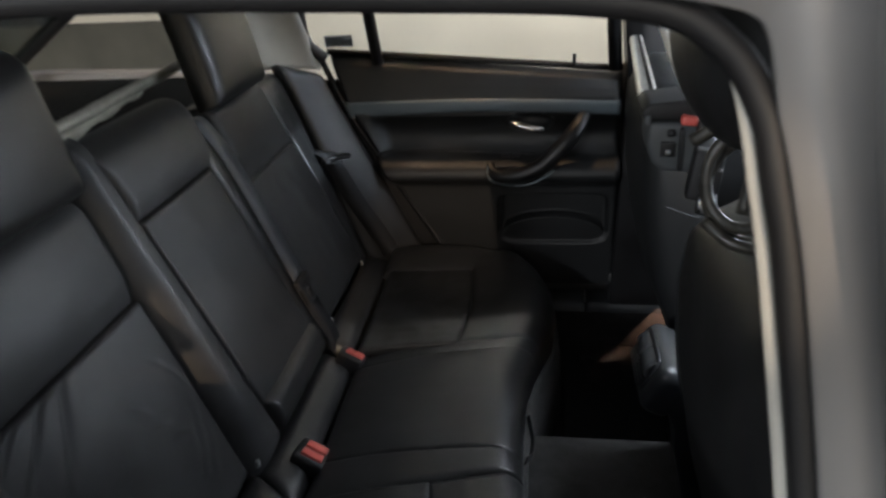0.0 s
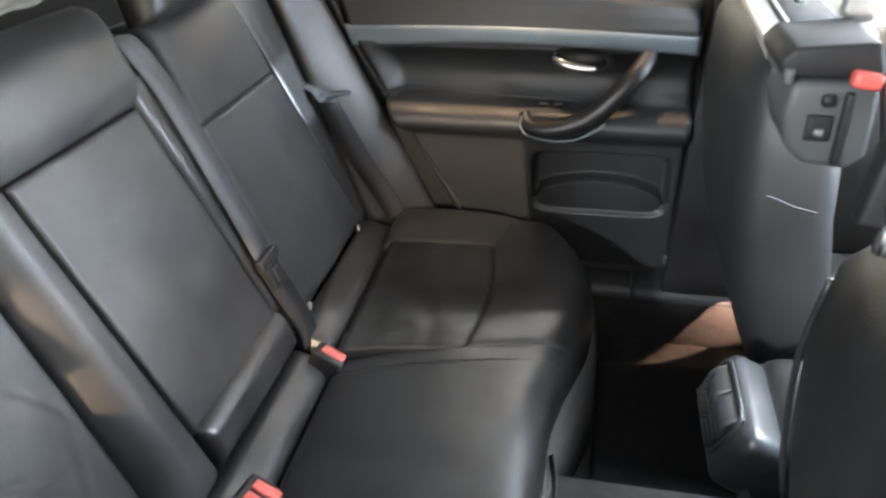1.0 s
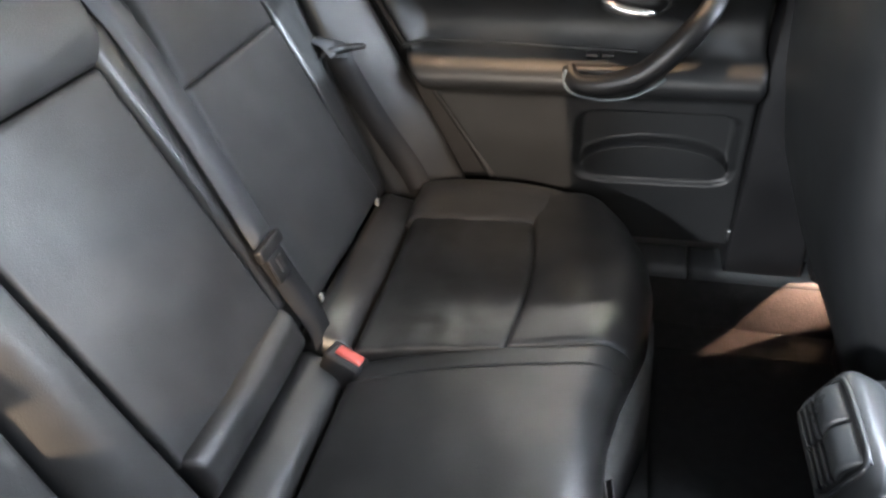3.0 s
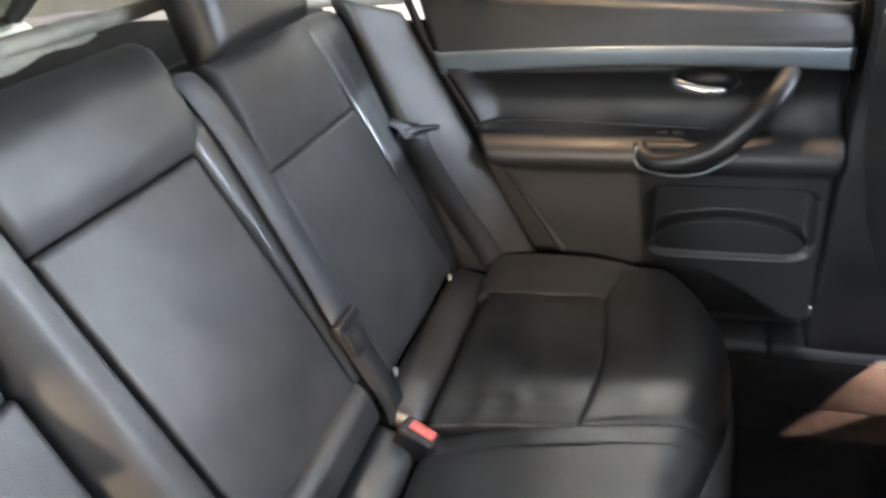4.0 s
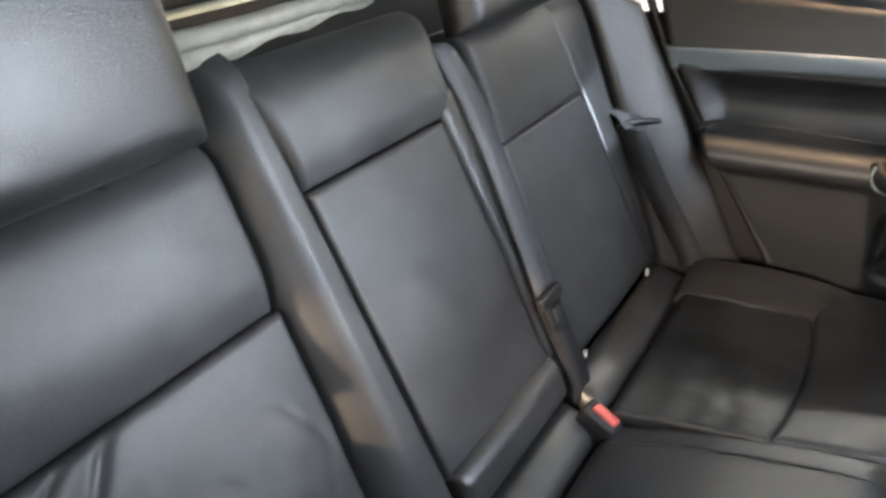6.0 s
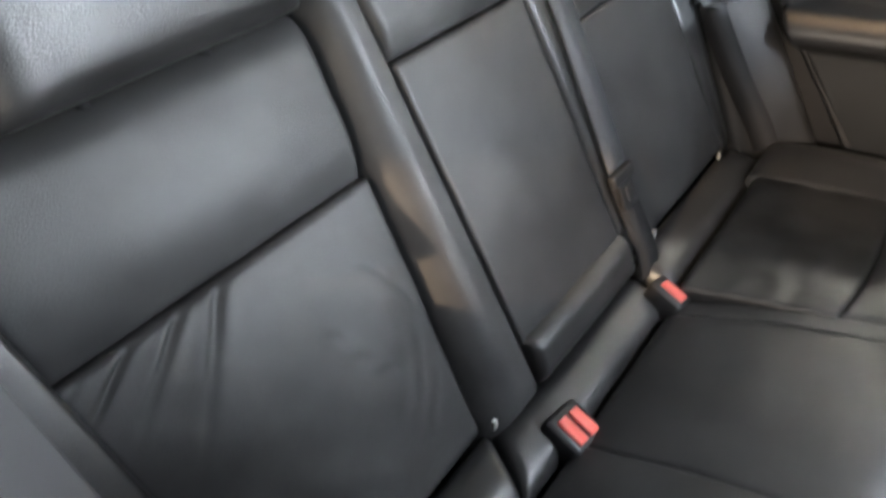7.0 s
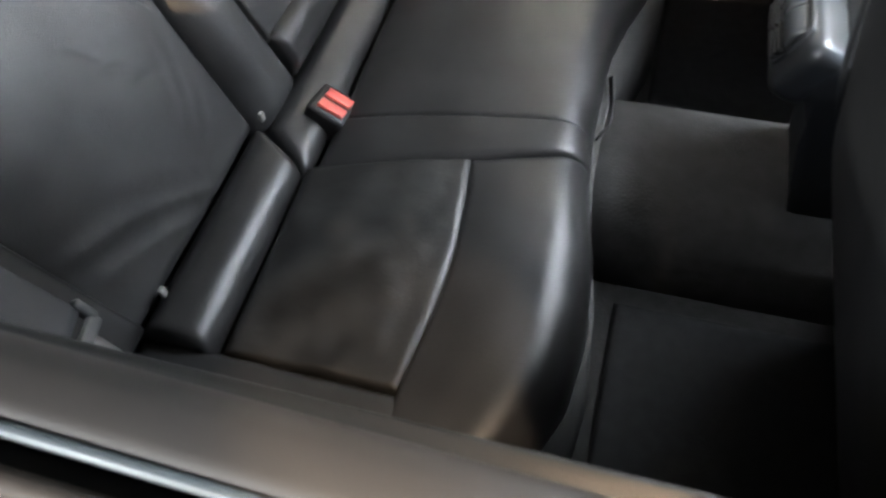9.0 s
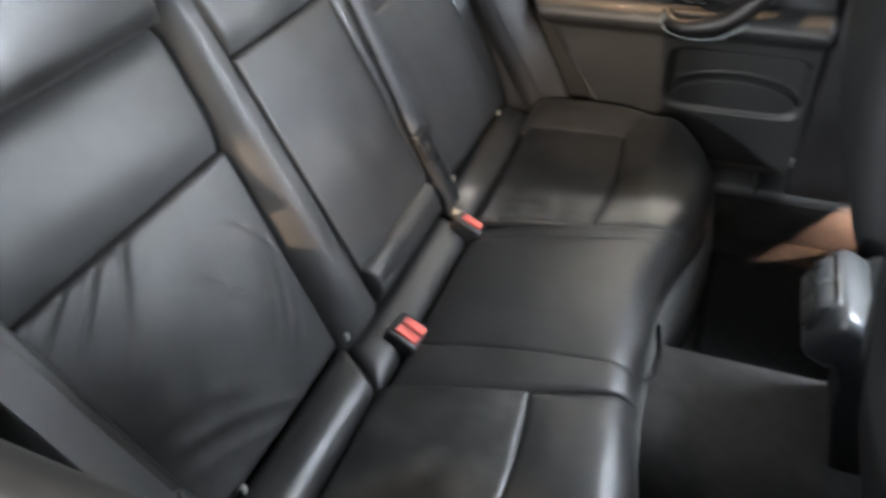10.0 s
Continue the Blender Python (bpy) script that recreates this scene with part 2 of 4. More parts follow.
def loft(sections):
    """Skin over closed outlines of equal length."""
    bm = bmesh.new()
    rows = [[bm.verts.new(p) for p in s] for s in sections]
    n = len(rows[0])
    for a, b in zip(rows, rows[1:]):
        for k in range(n):
            bm.faces.new((a[k], a[(k + 1) % n], b[(k + 1) % n], b[k]))
    bm.faces.new(rows[0][::-1])
    bm.faces.new(rows[-1])
    return bm


def prism(outline, axis, a, b, bevel=0.0):
    """An outline of (p, q) drawn along axis from a to b: axis 'x' takes (y, z), 'y' takes (x, z), 'z' takes (x, y)."""
    put = {"x": lambda p, q, s: (s, p, q), "y": lambda p, q, s: (p, s, q), "z": lambda p, q, s: (p, q, s)}[axis]
    bm = bmesh.new()
    lo = [bm.verts.new(put(p, q, a)) for p, q in outline]
    hi = [bm.verts.new(put(p, q, b)) for p, q in outline]
    n = len(outline)
    for k in range(n):
        bm.faces.new((lo[k], lo[(k + 1) % n], hi[(k + 1) % n], hi[k]))
    bm.faces.new(lo[::-1])
    bm.faces.new(hi)
    if bevel:
        bmesh.ops.bevel(bm, geom=list(bm.edges), offset=bevel, segments=2, affect="EDGES", profile=0.6)
    return bm


# ---- the yard round the car ----
bm = bmesh.new()
bmesh.ops.create_grid(bm, x_segments=8, y_segments=8, size=400)
tagged(part("ground", bm, CONCRETE, None), "grey concrete yard under the car", "ground", kind="structure")
tagged(part("wall_side", blk((2.45, 3.42, 1.35), (10.1, 0.25, 2.7), 0.01), PLASTER, None), "bright cream plastered wall beside the car", "wall", kind="structure")
tagged(part("wall_rear", blk((-5.12, 2.2, 1.35), (0.25, 12.4, 2.7), 0.01), REARWALL, None), "dark beige wall behind the car", "wall", kind="structure")
# never in view: a dark slab added to block the sky's light
tagged(part("canopy", blk((-1.25, 0.4, 2.78), (8.1, 5.8, 0.12), 0.01), TIMBER, None), "unseen dark timber canopy added to block the sky", "canopy", kind="structure")
# unseen lamps added for light on the walls and in the cabin
for at, aim, _, _, wide, high in LAMPS[2:]:
    cl_ = thing("added_canopy_lamp", (at[0], at[1], 2.72), "unseen steel lamp under the canopy, added to brighten walls and cabin", "lamp", "canopy lamps")
    part("housing", blk((at[0], at[1], 2.702), (wide + 0.06, high + 0.06, 0.036), 0.01), STEEL, cl_)


def added_lamp(at, aim, wide, high):
    """An added, unseen lamp: head on a slim post, its open side turned to the aim."""
    m = look(at, aim)
    foot = Vector((at[0] + 0.3, at[1] + (0.3 if at[1] > 0 else -0.4), 0))
    yl = thing("added_lamp", foot, "unseen steel lamp on a slim post, added to light the cabin", "street lamp", "yard lamps")
    part("post", tube([foot, foot + Vector((0, 0, at[2] + 0.1)), m @ Vector((0, 0, 0.10))], 0.03, 6, 12), STEEL, yl)
    hd = blk((0, 0, 0.06), (wide + 0.05, high + 0.05, 0.08), 0.02)
    bmesh.ops.transform(hd, matrix=m, verts=hd.verts)
    part("head", hd, STEEL, yl)


for at, aim, _, _, wide, high in LAMPS[:2]:
    added_lamp(at, aim, wide, high)
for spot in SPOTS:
    added_lamp(spot[0], spot[1], 0.10, 0.10)

tagged(part("wall_base", blk((-3.15, 3.22, 0.42), (3.7, 0.12, 0.84), 0.01), REARWALL, None), "low dark beige plinth in front of the plastered wall", "wall", kind="structure")

# ---- car shell ----
FLOOR_Z, BELT = 0.285, 1.02
part_floor = part("floor", blk((0.75, 0, FLOOR_Z - 0.03), (2.6, 1.56, 0.06), 0.004), SHADEDCARPET, None)
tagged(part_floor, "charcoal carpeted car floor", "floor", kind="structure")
tun = prism([(-0.19, FLOOR_Z - 0.01), (-0.17, 0.38), (-0.12, 0.425), (-0.06, 0.432), (0.03, 0.432), (0.075, 0.425), (0.12, 0.37), (0.15, FLOOR_Z - 0.01)], "x", 0.40, 2.0)
tagged(part("tunnel", tun, TUNNEL, None), "grey carpeted floor tunnel along the middle of the car", "tunnel", kind="structure")

# roof, with its lining as a ceiling of its own
roof = prism([(-0.70, 1.40), (-0.55, 1.455), (-0.2, 1.485), (0.2, 1.485), (0.55, 1.455), (0.70, 1.40), (0.60, 1.42), (0.2, 1.46), (-0.2, 1.46), (-0.6, 1.42)], "x", -0.45, 1.45)
tagged(part("roof", roof, PAINT, None), "warm grey painted metal car roof", "roof", kind="structure")
lin = prism([(-0.66, 1.385), (-0.5, 1.42), (0, 1.45), (0.5, 1.42), (0.66, 1.385), (0.5, 1.41), (0, 1.44), (-0.5, 1.41)], "x", -0.45, 1.42)
tagged(part("ceiling", lin, HEADLINER, None), "grey cloth headliner of the car", "headliner", kind="structure")
dl = thing("dome_lamp", (1.04, 0.24, 1.435), "long white interior lamp in the headliner, lit", "lamp")
part("housing", blk((1.04, 0.24, 1.4325), (0.20, 0.56, 0.010), 0.004), GREYPLASTIC, dl)
part("lens", blk((1.04, 0.24, 1.4255), (0.16, 0.52, 0.006), 0.002), PALE, dl)
# rear shelf, rear window and boot lid
shelf = pad(flat((-0.84, -0.62, 1.055), (-0.84, 0.62, 1.055), (-0.20, 0.66, 1.05), (-0.20, -0.66, 1.05)), (0, 0, 1), 1.3, 0.62, 0.03)
tagged(part("rear_shelf", shelf, MAT, None), "black parcel shelf behind the rear bench", "shelf", kind="structure")
lid = pad(flat((-1.75, -0.62, 1.02), (-1.75, 0.62, 1.02), (-0.93, 0.70, 1.06), (-0.93, -0.70, 1.06)), (0, 0, 1), 1.3, 0.8, 0.05, (0.05, 0.05, 0.08, 0.02), 0.02)
tagged(part("boot_lid", lid, LIDREFLECT, None), "boot lid of the car, pale green-grey reflection put into its colour", "boot lid", kind="structure")
rw = thing("window_rear", (-0.7, 0, 1.06), "sloping rear window of the car in a black frame", "window", kind="structure")
pane = part("pane", prism([(-0.92, 1.065), (-0.42, 1.40), (-0.425, 1.407), (-0.925, 1.072)], "y", -0.62, 0.62), TINTED, rw, smooth=False)
pane.visible_shadow = False
part("seal", tube([(-0.93, -0.63, 1.065), (-0.93, 0.63, 1.065)], 0.012, 1), RUBBER, rw)
for s in (-1, 1):
    part("window_frame", tube([(-0.92, 0.63 * s, 1.07), (-0.42, 0.60 * s, 1.40)], 0.02, 1), BLACK, rw)


def side_profile(z):
    zs = (0.42, 0.60, 0.735, 0.745, 0.752, 0.765, 0.790, 0.803, 0.815, 0.835, 0.87, 0.905, 0.925, 0.966, 0.972, 1.00, 1.03, 1.045, 1.06)
    ys = (0.712, 0.704, 0.696, 0.690, 0.668, 0.650, 0.646, 0.655, 0.700, 0.726, 0.732, 0.722, 0.702, 0.702, 0.704, 0.710, 0.720, 0.735, 0.75)
    if 0.813 < z < 0.922:
        return 0.700 + 0.032 * math.sin(math.pi * (z - 0.813) / 0.109) ** 0.75
    if 0.745 < z <= 0.813:
        return 0.698 - 0.052 * max(0.0, math.sin(math.pi * (z - 0.745) / 0.068)) ** 0.45
    return float(np.interp(z, zs, ys))


def belt_z(x):
    return 1.028 - 0.075 * (x - 0.62)


def door_edge(z):
    return float(np.interp(z, (0.42, 0.55, 0.625, 0.80, 0.95, 1.06, 1.12), (0.27, 0.195, 0.150, 0.045, -0.035, -0.085, -0.11)))


def door_trim(side, pocket, drop=0.0):
    """The moulded inner panel of a rear door; side 1 is the far one."""
    bm = bmesh.new()
    nx, nz = 110, 150
    rows = []
    for j in range(nz + 1):
        q = j / nz
        row = []
        for i in range(nx + 1):
            p = i / nx
            z = 0.44 + q * (belt_z(0.3) - 0.44)
            lift = (belt_z(0.66 * p) - belt_z(0.3) - drop) * max(0, (z - 0.97) / 0.06)
            x = door_edge(z) * (1 - p) + 0.665 * p
            y = side_profile(z)
            if 0.80 < z < 0.93:
                e = min(1, max(0, (x - 0.02 + 0.3 * (z - 0.87)) / 0.05))
                e = e * e * (3 - 2 * e)
                y = 0.697 * (1 - e) + y * e if y > 0.697 else y
            if pocket and z < 0.735:
                dx, dz = abs(x - 0.499) / 0.143, abs(z - 0.640) / 0.071
                d = (dx ** 7 + dz ** 7) ** (1 / 7)
                lip = 0.598 + 0.046 * math.sqrt(max(0.0, 1 - ((x - 0.499) / 0.132) ** 2))
                y += (0.009 + 0.030 * min(1, max(0, (z - lip) / 0.007))) * min(1, max(0, (1.02 - d) / 0.07))
            y -= 0.006 * math.sin(math.pi * min(1, max(0, (z - 0.44) / 0.28))) * math.sin(math.pi * p)
            if pocket:
                e = ((x - 0.440) / 0.058) ** 2 + ((z - 0.903) / 0.028) ** 2
                y += 0.040 * min(1, max(0, (1.0 - e) / 0.25))
            if side < 0:
                y = max(y, 0.686)
            edge = min(p * 0.66, (1 - p) * 0.66)
            y += 0.02 * max(0, 1 - edge / 0.012) ** 2
            row.append(bm.verts.new((x, y * side - (0.004 + 0.026 * min(1, max(0, (z - 0.86) / 0.12))) * (side < 0), z + lift)))
        rows.append(row)
    for j in range(nz):
        for i in range(nx):
            bm.faces.new((rows[j][i], rows[j][i + 1], rows[j + 1][i + 1], rows[j + 1][i]))
    ring = rows[0][:-1] + [r[-1] for r in rows[:-1]] + rows[-1][:0:-1] + [r[0] for r in rows[:0:-1]]
    low = [bm.verts.new((v.co.x, 0.765 * side - 0.012 * (side < 0), v.co.z)) for v in ring]
    k = len(ring)
    for i in range(k):
        bm.faces.new((ring[i], ring[(i + 1) % k], low[(i + 1) % k], low[i]))
    bm.faces.new(low)
    return bm


# ---- far rear door ----
door = thing("door_1", (0.3, 0.76, 0.42), "closed rear car door with black trim, grey strip and pull handle", "car door", kind="structure")
part("door_trim", door_trim(1, True), SOFT, door, "soft black moulded inner panel")
part("door_skin", prism([(0.775, 0.36), (0.83, 0.5), (0.845, 0.8), (0.80, 1.03), (0.768, 1.03), (0.768, 0.36)], "x", -0.05, 0.70), PAINT, door, "warm grey painted outer skin")
part("trim_strip", pad(lambda u, v: (-0.043 + 0.012 * (1 - v) + u * 0.706 - 0.012 * (1 - v) * u, 0.700 - 0.003 * math.sin(math.pi * u), (0.918 + 0.014 * math.sin(math.pi * u)) * (1 - v) + (0.963 + 0.006 * math.sin(math.pi * u) - 0.005 * u) * v),
     (0, -1, 0), 0.7, 0.036, 0.006, (0.004, 0.004, 0.006, 0.006), 0.002, 30, 8), STRIP, door, "satin grey trim strip")
part("belt_seal", tube([(-0.08, 0.738, belt_z(-0.08) + 0.006), (0.3, 0.738, belt_z(0.3) + 0.005), (0.66, 0.738, belt_z(0.66) + 0.004)], 0.008, 6), RUBBER, door)
pull = part("pull_handle", tube([(0.574, 0.716, 0.922), (0.564, 0.690, 0.908), (0.542, 0.662, 0.882), (0.506, 0.646, 0.843), (0.464, 0.640, 0.806), (0.418, 0.638, 0.787), (0.370, 0.640, 0.781), (0.346, 0.650, 0.788), (0.338, 0.668, 0.801)],
     lambda f: 0.013 + 0.008 * math.sin(math.pi * min(1, 0.15 + f * 0.85)), 8, 14), BLACK, door, "curved black pull handle")
part("pull_cup", pad(flat((0.335, 0.655, 0.806), (0.50, 0.655, 0.806), (0.50, 0.700, 0.812), (0.335, 0.700, 0.812)), (0, 0, 1), 0.16, 0.045, 0.008, (0.004,) * 4, 0, 8, 6), BLACK, door)
bowl = bmesh.new()
bmesh.ops.create_circle(bowl, cap_ends=False, segments=40, radius=1)
for v in bowl.verts:
    v.co = Vector((0.440 + 0.056 * v.co.x, 0.718, 0.903 + 0.026 * v.co.y))
ex = bmesh.ops.extrude_edge_only(bowl, edges=list(bowl.edges))
nv_ = [g for g in ex["geom"] if isinstance(g, bmesh.types.BMVert)]
for v in nv_:
    v.co = Vector((0.440 + (v.co.x - 0.440) * 0.82, 0.742, 0.903 + (v.co.z - 0.903) * 0.75))
bowl.faces.new(nv_)
part("handle_bowl", bowl, BLACK, door, "oval black recess")
part("rim", tube([(0.440 + 0.056 * math.cos(a), 0.716, 0.903 + 0.026 * math.sin(a)) for a in (2 * math.pi * k / 40 for k in range(41))], 0.003, 1, 8), SOFT, door)
part("door_handle", tube([(0.386, 0.704, 0.908), (0.402, 0.692, 0.902), (0.432, 0.688, 0.894), (0.466, 0.690, 0.890), (0.470, 0.704, 0.890)], lambda f: 0.0055 + 0.0045 * math.sin(math.pi * f), 6, 12), CHROME, door, "satin chrome opening lever")
part("lock_pin", blk((0.545, 0.722, belt_z(0.545) + 0.020), (0.009, 0.009, 0.03), 0.003), BLACK, door)
part("pocket_lip", tube([(0.499 + 0.130 * math.cos(a), 0.7075 - 0.003 * math.sin(a), 0.598 + 0.045 * math.sin(a)) for a in (math.pi * k / 30 for k in range(31))], 0.0026, 1, 8), SOFT, door)
part("cup_rim", tube([(0.334, 0.648, 0.806), (0.333, 0.643, 0.785), (0.345, 0.640, 0.768), (0.39, 0.638, 0.758), (0.44, 0.638, 0.762), (0.48, 0.640, 0.782), (0.50, 0.644, 0.797)], 0.0028, 6, 8), STRIP, door, "thin satin edge below the pull handle")
part("armrest_seam", tube([(0.03, 0.694, 0.822), (0.08, 0.700, 0.834), (0.20, 0.705, 0.832), (0.34, 0.704, 0.826), (0.45, 0.702, 0.822)], 0.0035, 6, 8), SOFT, door)
for xx in (0.375, 0.402):
    part("window_switch", blk((xx, 0.690, 0.819), (0.020, 0.016, 0.006), 0.002), BLACK, door)
part("screw_cover", blk((0.658, 0.700, 0.468), (0.012, 0.01, 0.022), 0.003), STEEL, door)
win = thing("window_1", (0.3, 0.74, 1.05), "rear door window with a small fixed quarter pane", "window", kind="structure")
for name, xs in (("pane", (0.055, 0.655)), ("quarter_pane", (-0.12, 0.04))):
    g = part(name, prism([(0.742, 1.03), (0.672, 1.385), (0.668, 1.385), (0.738, 1.03)], "x", *xs), GLASS, win, smooth=False)
    g.visible_shadow = False
part("divider_bar", tube([(0.052, 0.728, 1.055), (0.03, 0.665, 1.39)], 0.015, 1, 8), BLACK, win)
part("window_frame", tube([(0.645, 0.725, 1.03), (0.615, 0.66, 1.39)], 0.018, 1, 8), BLACK, win)
part("window_frame", tube([(-0.085, 0.722, 1.07), (-0.128, 0.705, 1.13), (-0.115, 0.68, 1.28), (-0.05, 0.662, 1.375), (0.1, 0.66, 1.39), (0.62, 0.66, 1.39)], 0.016, 6, 8), BLACK, win)
part("label_sticker", blk((-0.045, 0.727, 1.113), (0.072, 0.002, 0.030), 0.0006, Matrix.Rotation(radians(11), 4, "X")), STICKER, win, "small grey printed label")

part("edge_seal", tube([(-0.110, 0.738, 1.10), (-0.080, 0.726, 1.03), (-0.034, 0.720, 0.93), (0.045, 0.712, 0.80), (0.146, 0.710, 0.64), (0.20, 0.708, 0.55)], 0.008, 6, 10), RUBBER, door)
# pillars and sill on the far side
tagged(part("pillar_b", prism([(0.655, 0.39), (0.675, 1.0), (0.635, 1.40), (0.74, 1.40), (0.80, 0.39)], "y", 0.685, 0.80, 0.006), BLACK, None), "black trimmed pillar between the side doors", "pillar", kind="structure")
cp = pad(lambda u, v: (-0.34 + 0.245 * u - 0.06 * v * u - 0.08 * v * (1 - u), 0.705 - 0.085 * v, 1.045 + 0.35 * v), (0.15, -1, 0), 0.24, 0.34, 0.03, (0.02,) * 4, 0.004)
tagged(part("pillar_c", cp, PALE, None), "pale grey moulded rear pillar trim", "pillar", kind="structure")
for s in (-1, 1):
    sill = thing("sill_plate", (0.7, 0.72 * s, 0.38), "dark grey door sill plate along the floor", "sill", kind="structure")
    for a, b in ((0.42, 0.59), (0.594, 0.97)):
        part("cover", pad(flat((a, 0.682 * s, 0.392), (b, 0.682 * s, 0.392), (b, 0.765 * s, 0.398), (a, 0.765 * s, 0.398)), (0, 0, 1), b - a, 0.08, 0.03, (0.003, 0.003, 0.012, 0.012), 0, 16, 10), GREYPLASTIC, sill)
    part("kick_panel", prism([(0.640 * s, FLOOR_Z - 0.01), (0.641 * s, FLOOR_Z + 0.003), (0.665 * s, 0.325), (0.686 * s, 0.378), (0.720 * s, 0.378), (0.720 * s, FLOOR_Z - 0.01)], "x", 0.40, 1.0), SHADEDCARPET, sill, "carpet running up to the sill")
    tagged(part("body_side", prism([(0.76 * s, 0.20), (0.83 * s, 0.22), (0.84 * s, 0.385), (0.76 * s, 0.385)], "x", -0.6, 2.0), PAINT, None), "warm grey painted lower body side", "body side", kind="structure")
    tagged(part("rear_wing", prism([(-1.75, 0.35), (-0.15, 0.35), (-0.13, 1.03), (-0.93, 1.04), (-1.75, 1.00)], "y", 0.74 * s, 0.82 * s), PAINT, None), "warm grey painted rear wing", "wing", kind="structure")
tagged(part("pillar_c", pad(lambda u, v: (-0.34 + 0.235 * u - 0.06 * v * u - 0.08 * v * (1 - u), -0.715 + 0.085 * v, 1.055 + 0.34 * v), (0.15, 1, 0), 0.24, 0.34, 0.03, (0.02,) * 4, 0.004), PALE, None), "pale grey moulded rear pillar trim", "pillar", kind="structure")

for s in (-1, 1):
    tagged(part("inner_side_panel", blk((0.04, 0.760 * s, 0.71 if s > 0 else 0.67), (0.66, 0.010, 0.60 if s > 0 else 0.52), 0.003), RUBBER, None), "black lined body side beside the bench", "side panel", kind="structure")

# ---- near rear door, its window wound down ----
nd = thing("door_2", (0.3, -0.77, 0.42), "closed rear car door with its window wound down", "car door", kind="structure")
part("door_trim", door_trim(-1, False, 0.048), SOFT, nd, "soft black moulded inner panel")
part("door_skin", prism([(-0.795, 0.36), (-0.845, 0.5), (-0.86, 0.8), (-0.835, 0.985), (-0.802, 0.992), (-0.797, 0.9)], "x", -0.05, 0.70), PAINT, nd, "warm grey painted outer skin")
cap = []
for i in range(13):
    x = -0.08 + 0.74 * i / 12
    zb = -0.075 * (x - 0.33) + 0.001 * math.sin(i * 0.9)
    cap.append([(x, y, z + zb) for y, z in ((-0.741, 0.955), (-0.742, 0.980), (-0.7455, 0.992), (-0.752, 0.999), (-0.762, 1.0025), (-0.776, 1.0030), (-0.7835, 1.0015), (-0.7860, 0.995), (-0.7855, 0.955))])
part("trim_cap", loft(cap), LITTRIM, nd, "rounded window ledge, warm light put into its taupe colour")
part("belt_moulding", tube([(-0.08, -0.7880, 1.030), (0.66, -0.7880, 0.9745)], 0.0032, 1), STRIP, nd, "thin pale window slot moulding")
part("slot_bottom", blk((0.29, -0.793, 0.955), (0.74, 0.016, 0.02), 0.002, Matrix.Rotation(radians(4.3), 4, "Y")), RUBBER, nd)
part("outer_seal", tube([(-0.08, -0.806, 1.022), (0.66, -0.806, 0.9665)], 0.006, 1), TIMBER, nd, "weathered outer slot seal")
FR = [(-0.085, -0.745, 1.06), (-0.128, -0.725, 1.13), (-0.115, -0.69, 1.28), (-0.02, -0.672, 1.357), (0.15, -0.664, 1.376), (0.40, -0.664, 1.371), (0.54, -0.664, 1.362), (0.592, -0.670, 1.338), (0.617, -0.681, 1.300), (0.627, -0.694, 1.257), (0.638, -0.710, 1.199), (0.657, -0.745, 1.06), (0.662, -0.757, 1.0)]
part("window_frame", tube(FR, 0.0105, 8, 10), RUBBER, nd, "black rubber window channel")
part("window_channel", ribbon([(0.600, -0.666, 1.332), (0.609, -0.674, 1.30), (0.616, -0.684, 1.265), (0.6275, -0.702, 1.199), (0.6465, -0.738, 1.059), (0.652, -0.748, 1.0)], (1, 0, 0), 0.0135, 0.002), TAPE, nd, "pale inner edge of the window channel")
FO = [(p[0] + (0.036 if p[0] > 0.58 else 0.0), p[1] - 0.010, p[2] + (0.037 if p[2] > 1.33 and p[0] < 0.6 else 0.0)) for p in FR]
FS = [(-1, 0, 0)] * 2 + [(-0.9, 0, 0.4), (-0.5, 0, 0.9)] + [(0, 0.1, 1)] * 3 + [(0.6, 0, 0.8)] + [(1, 0, 0)] * 5
part("outer_frame", ribbon(FO, FS, 0.060, 0.006, 8), PAINT, nd, "grey painted window frame")
tagged(part("pillar_b", prism([(0.700, 0.39), (0.706, 1.0), (0.665, 1.37), (0.655, 1.40), (0.86, 1.40), (0.93, 1.0), (0.93, 0.39)], "y", -0.80, -0.68, 0.008), PAINT, None), "warm grey pillar between the side doors", "pillar", kind="structure")
for s in (-1, 1):
    tagged(part("roof_rail", tube([(-0.45, 0.69 * s, 1.39), (0.2, 0.69 * s, 1.415), (0.8, 0.69 * s, 1.415), (1.4, 0.66 * s, 1.38)], 0.022, 6, 10), PAINT, None), "warm grey roof rail above the doors", "roof rail", kind="structure")
    fd = thing("door_3" if s > 0 else "door_4", (1.2, 0.78 * s, 0.42), "closed front car door with black inner trim", "car door", kind="structure")
    part("door_trim", prism([(0.70 * s, 0.42), (0.69 * s, 0.70), (0.65 * s, 0.78), (0.69 * s, 0.84), (0.70 * s, 0.94), (0.73 * s, 0.965), (0.79 * s, 0.965), (0.84 * s, 0.8), (0.82 * s, 0.36)], "x", 0.79, 1.75), SOFT, fd)

# front of the cabin
tagged(part("dashboard", prism([(1.62, 0.5), (1.50, 0.75), (1.52, 0.93), (1.62, 1.0), (2.0, 1.0), (2.0, 0.3), (1.75, 0.3)], "y", -0.70, 0.70, 0.02), SOFT, None), "black dashboard across the front of the cabin", "dashboard", kind="structure")
wsn = thing("window_front", (1.7, 0, 1.0), "raked windscreen of the car", "window", kind="structure")
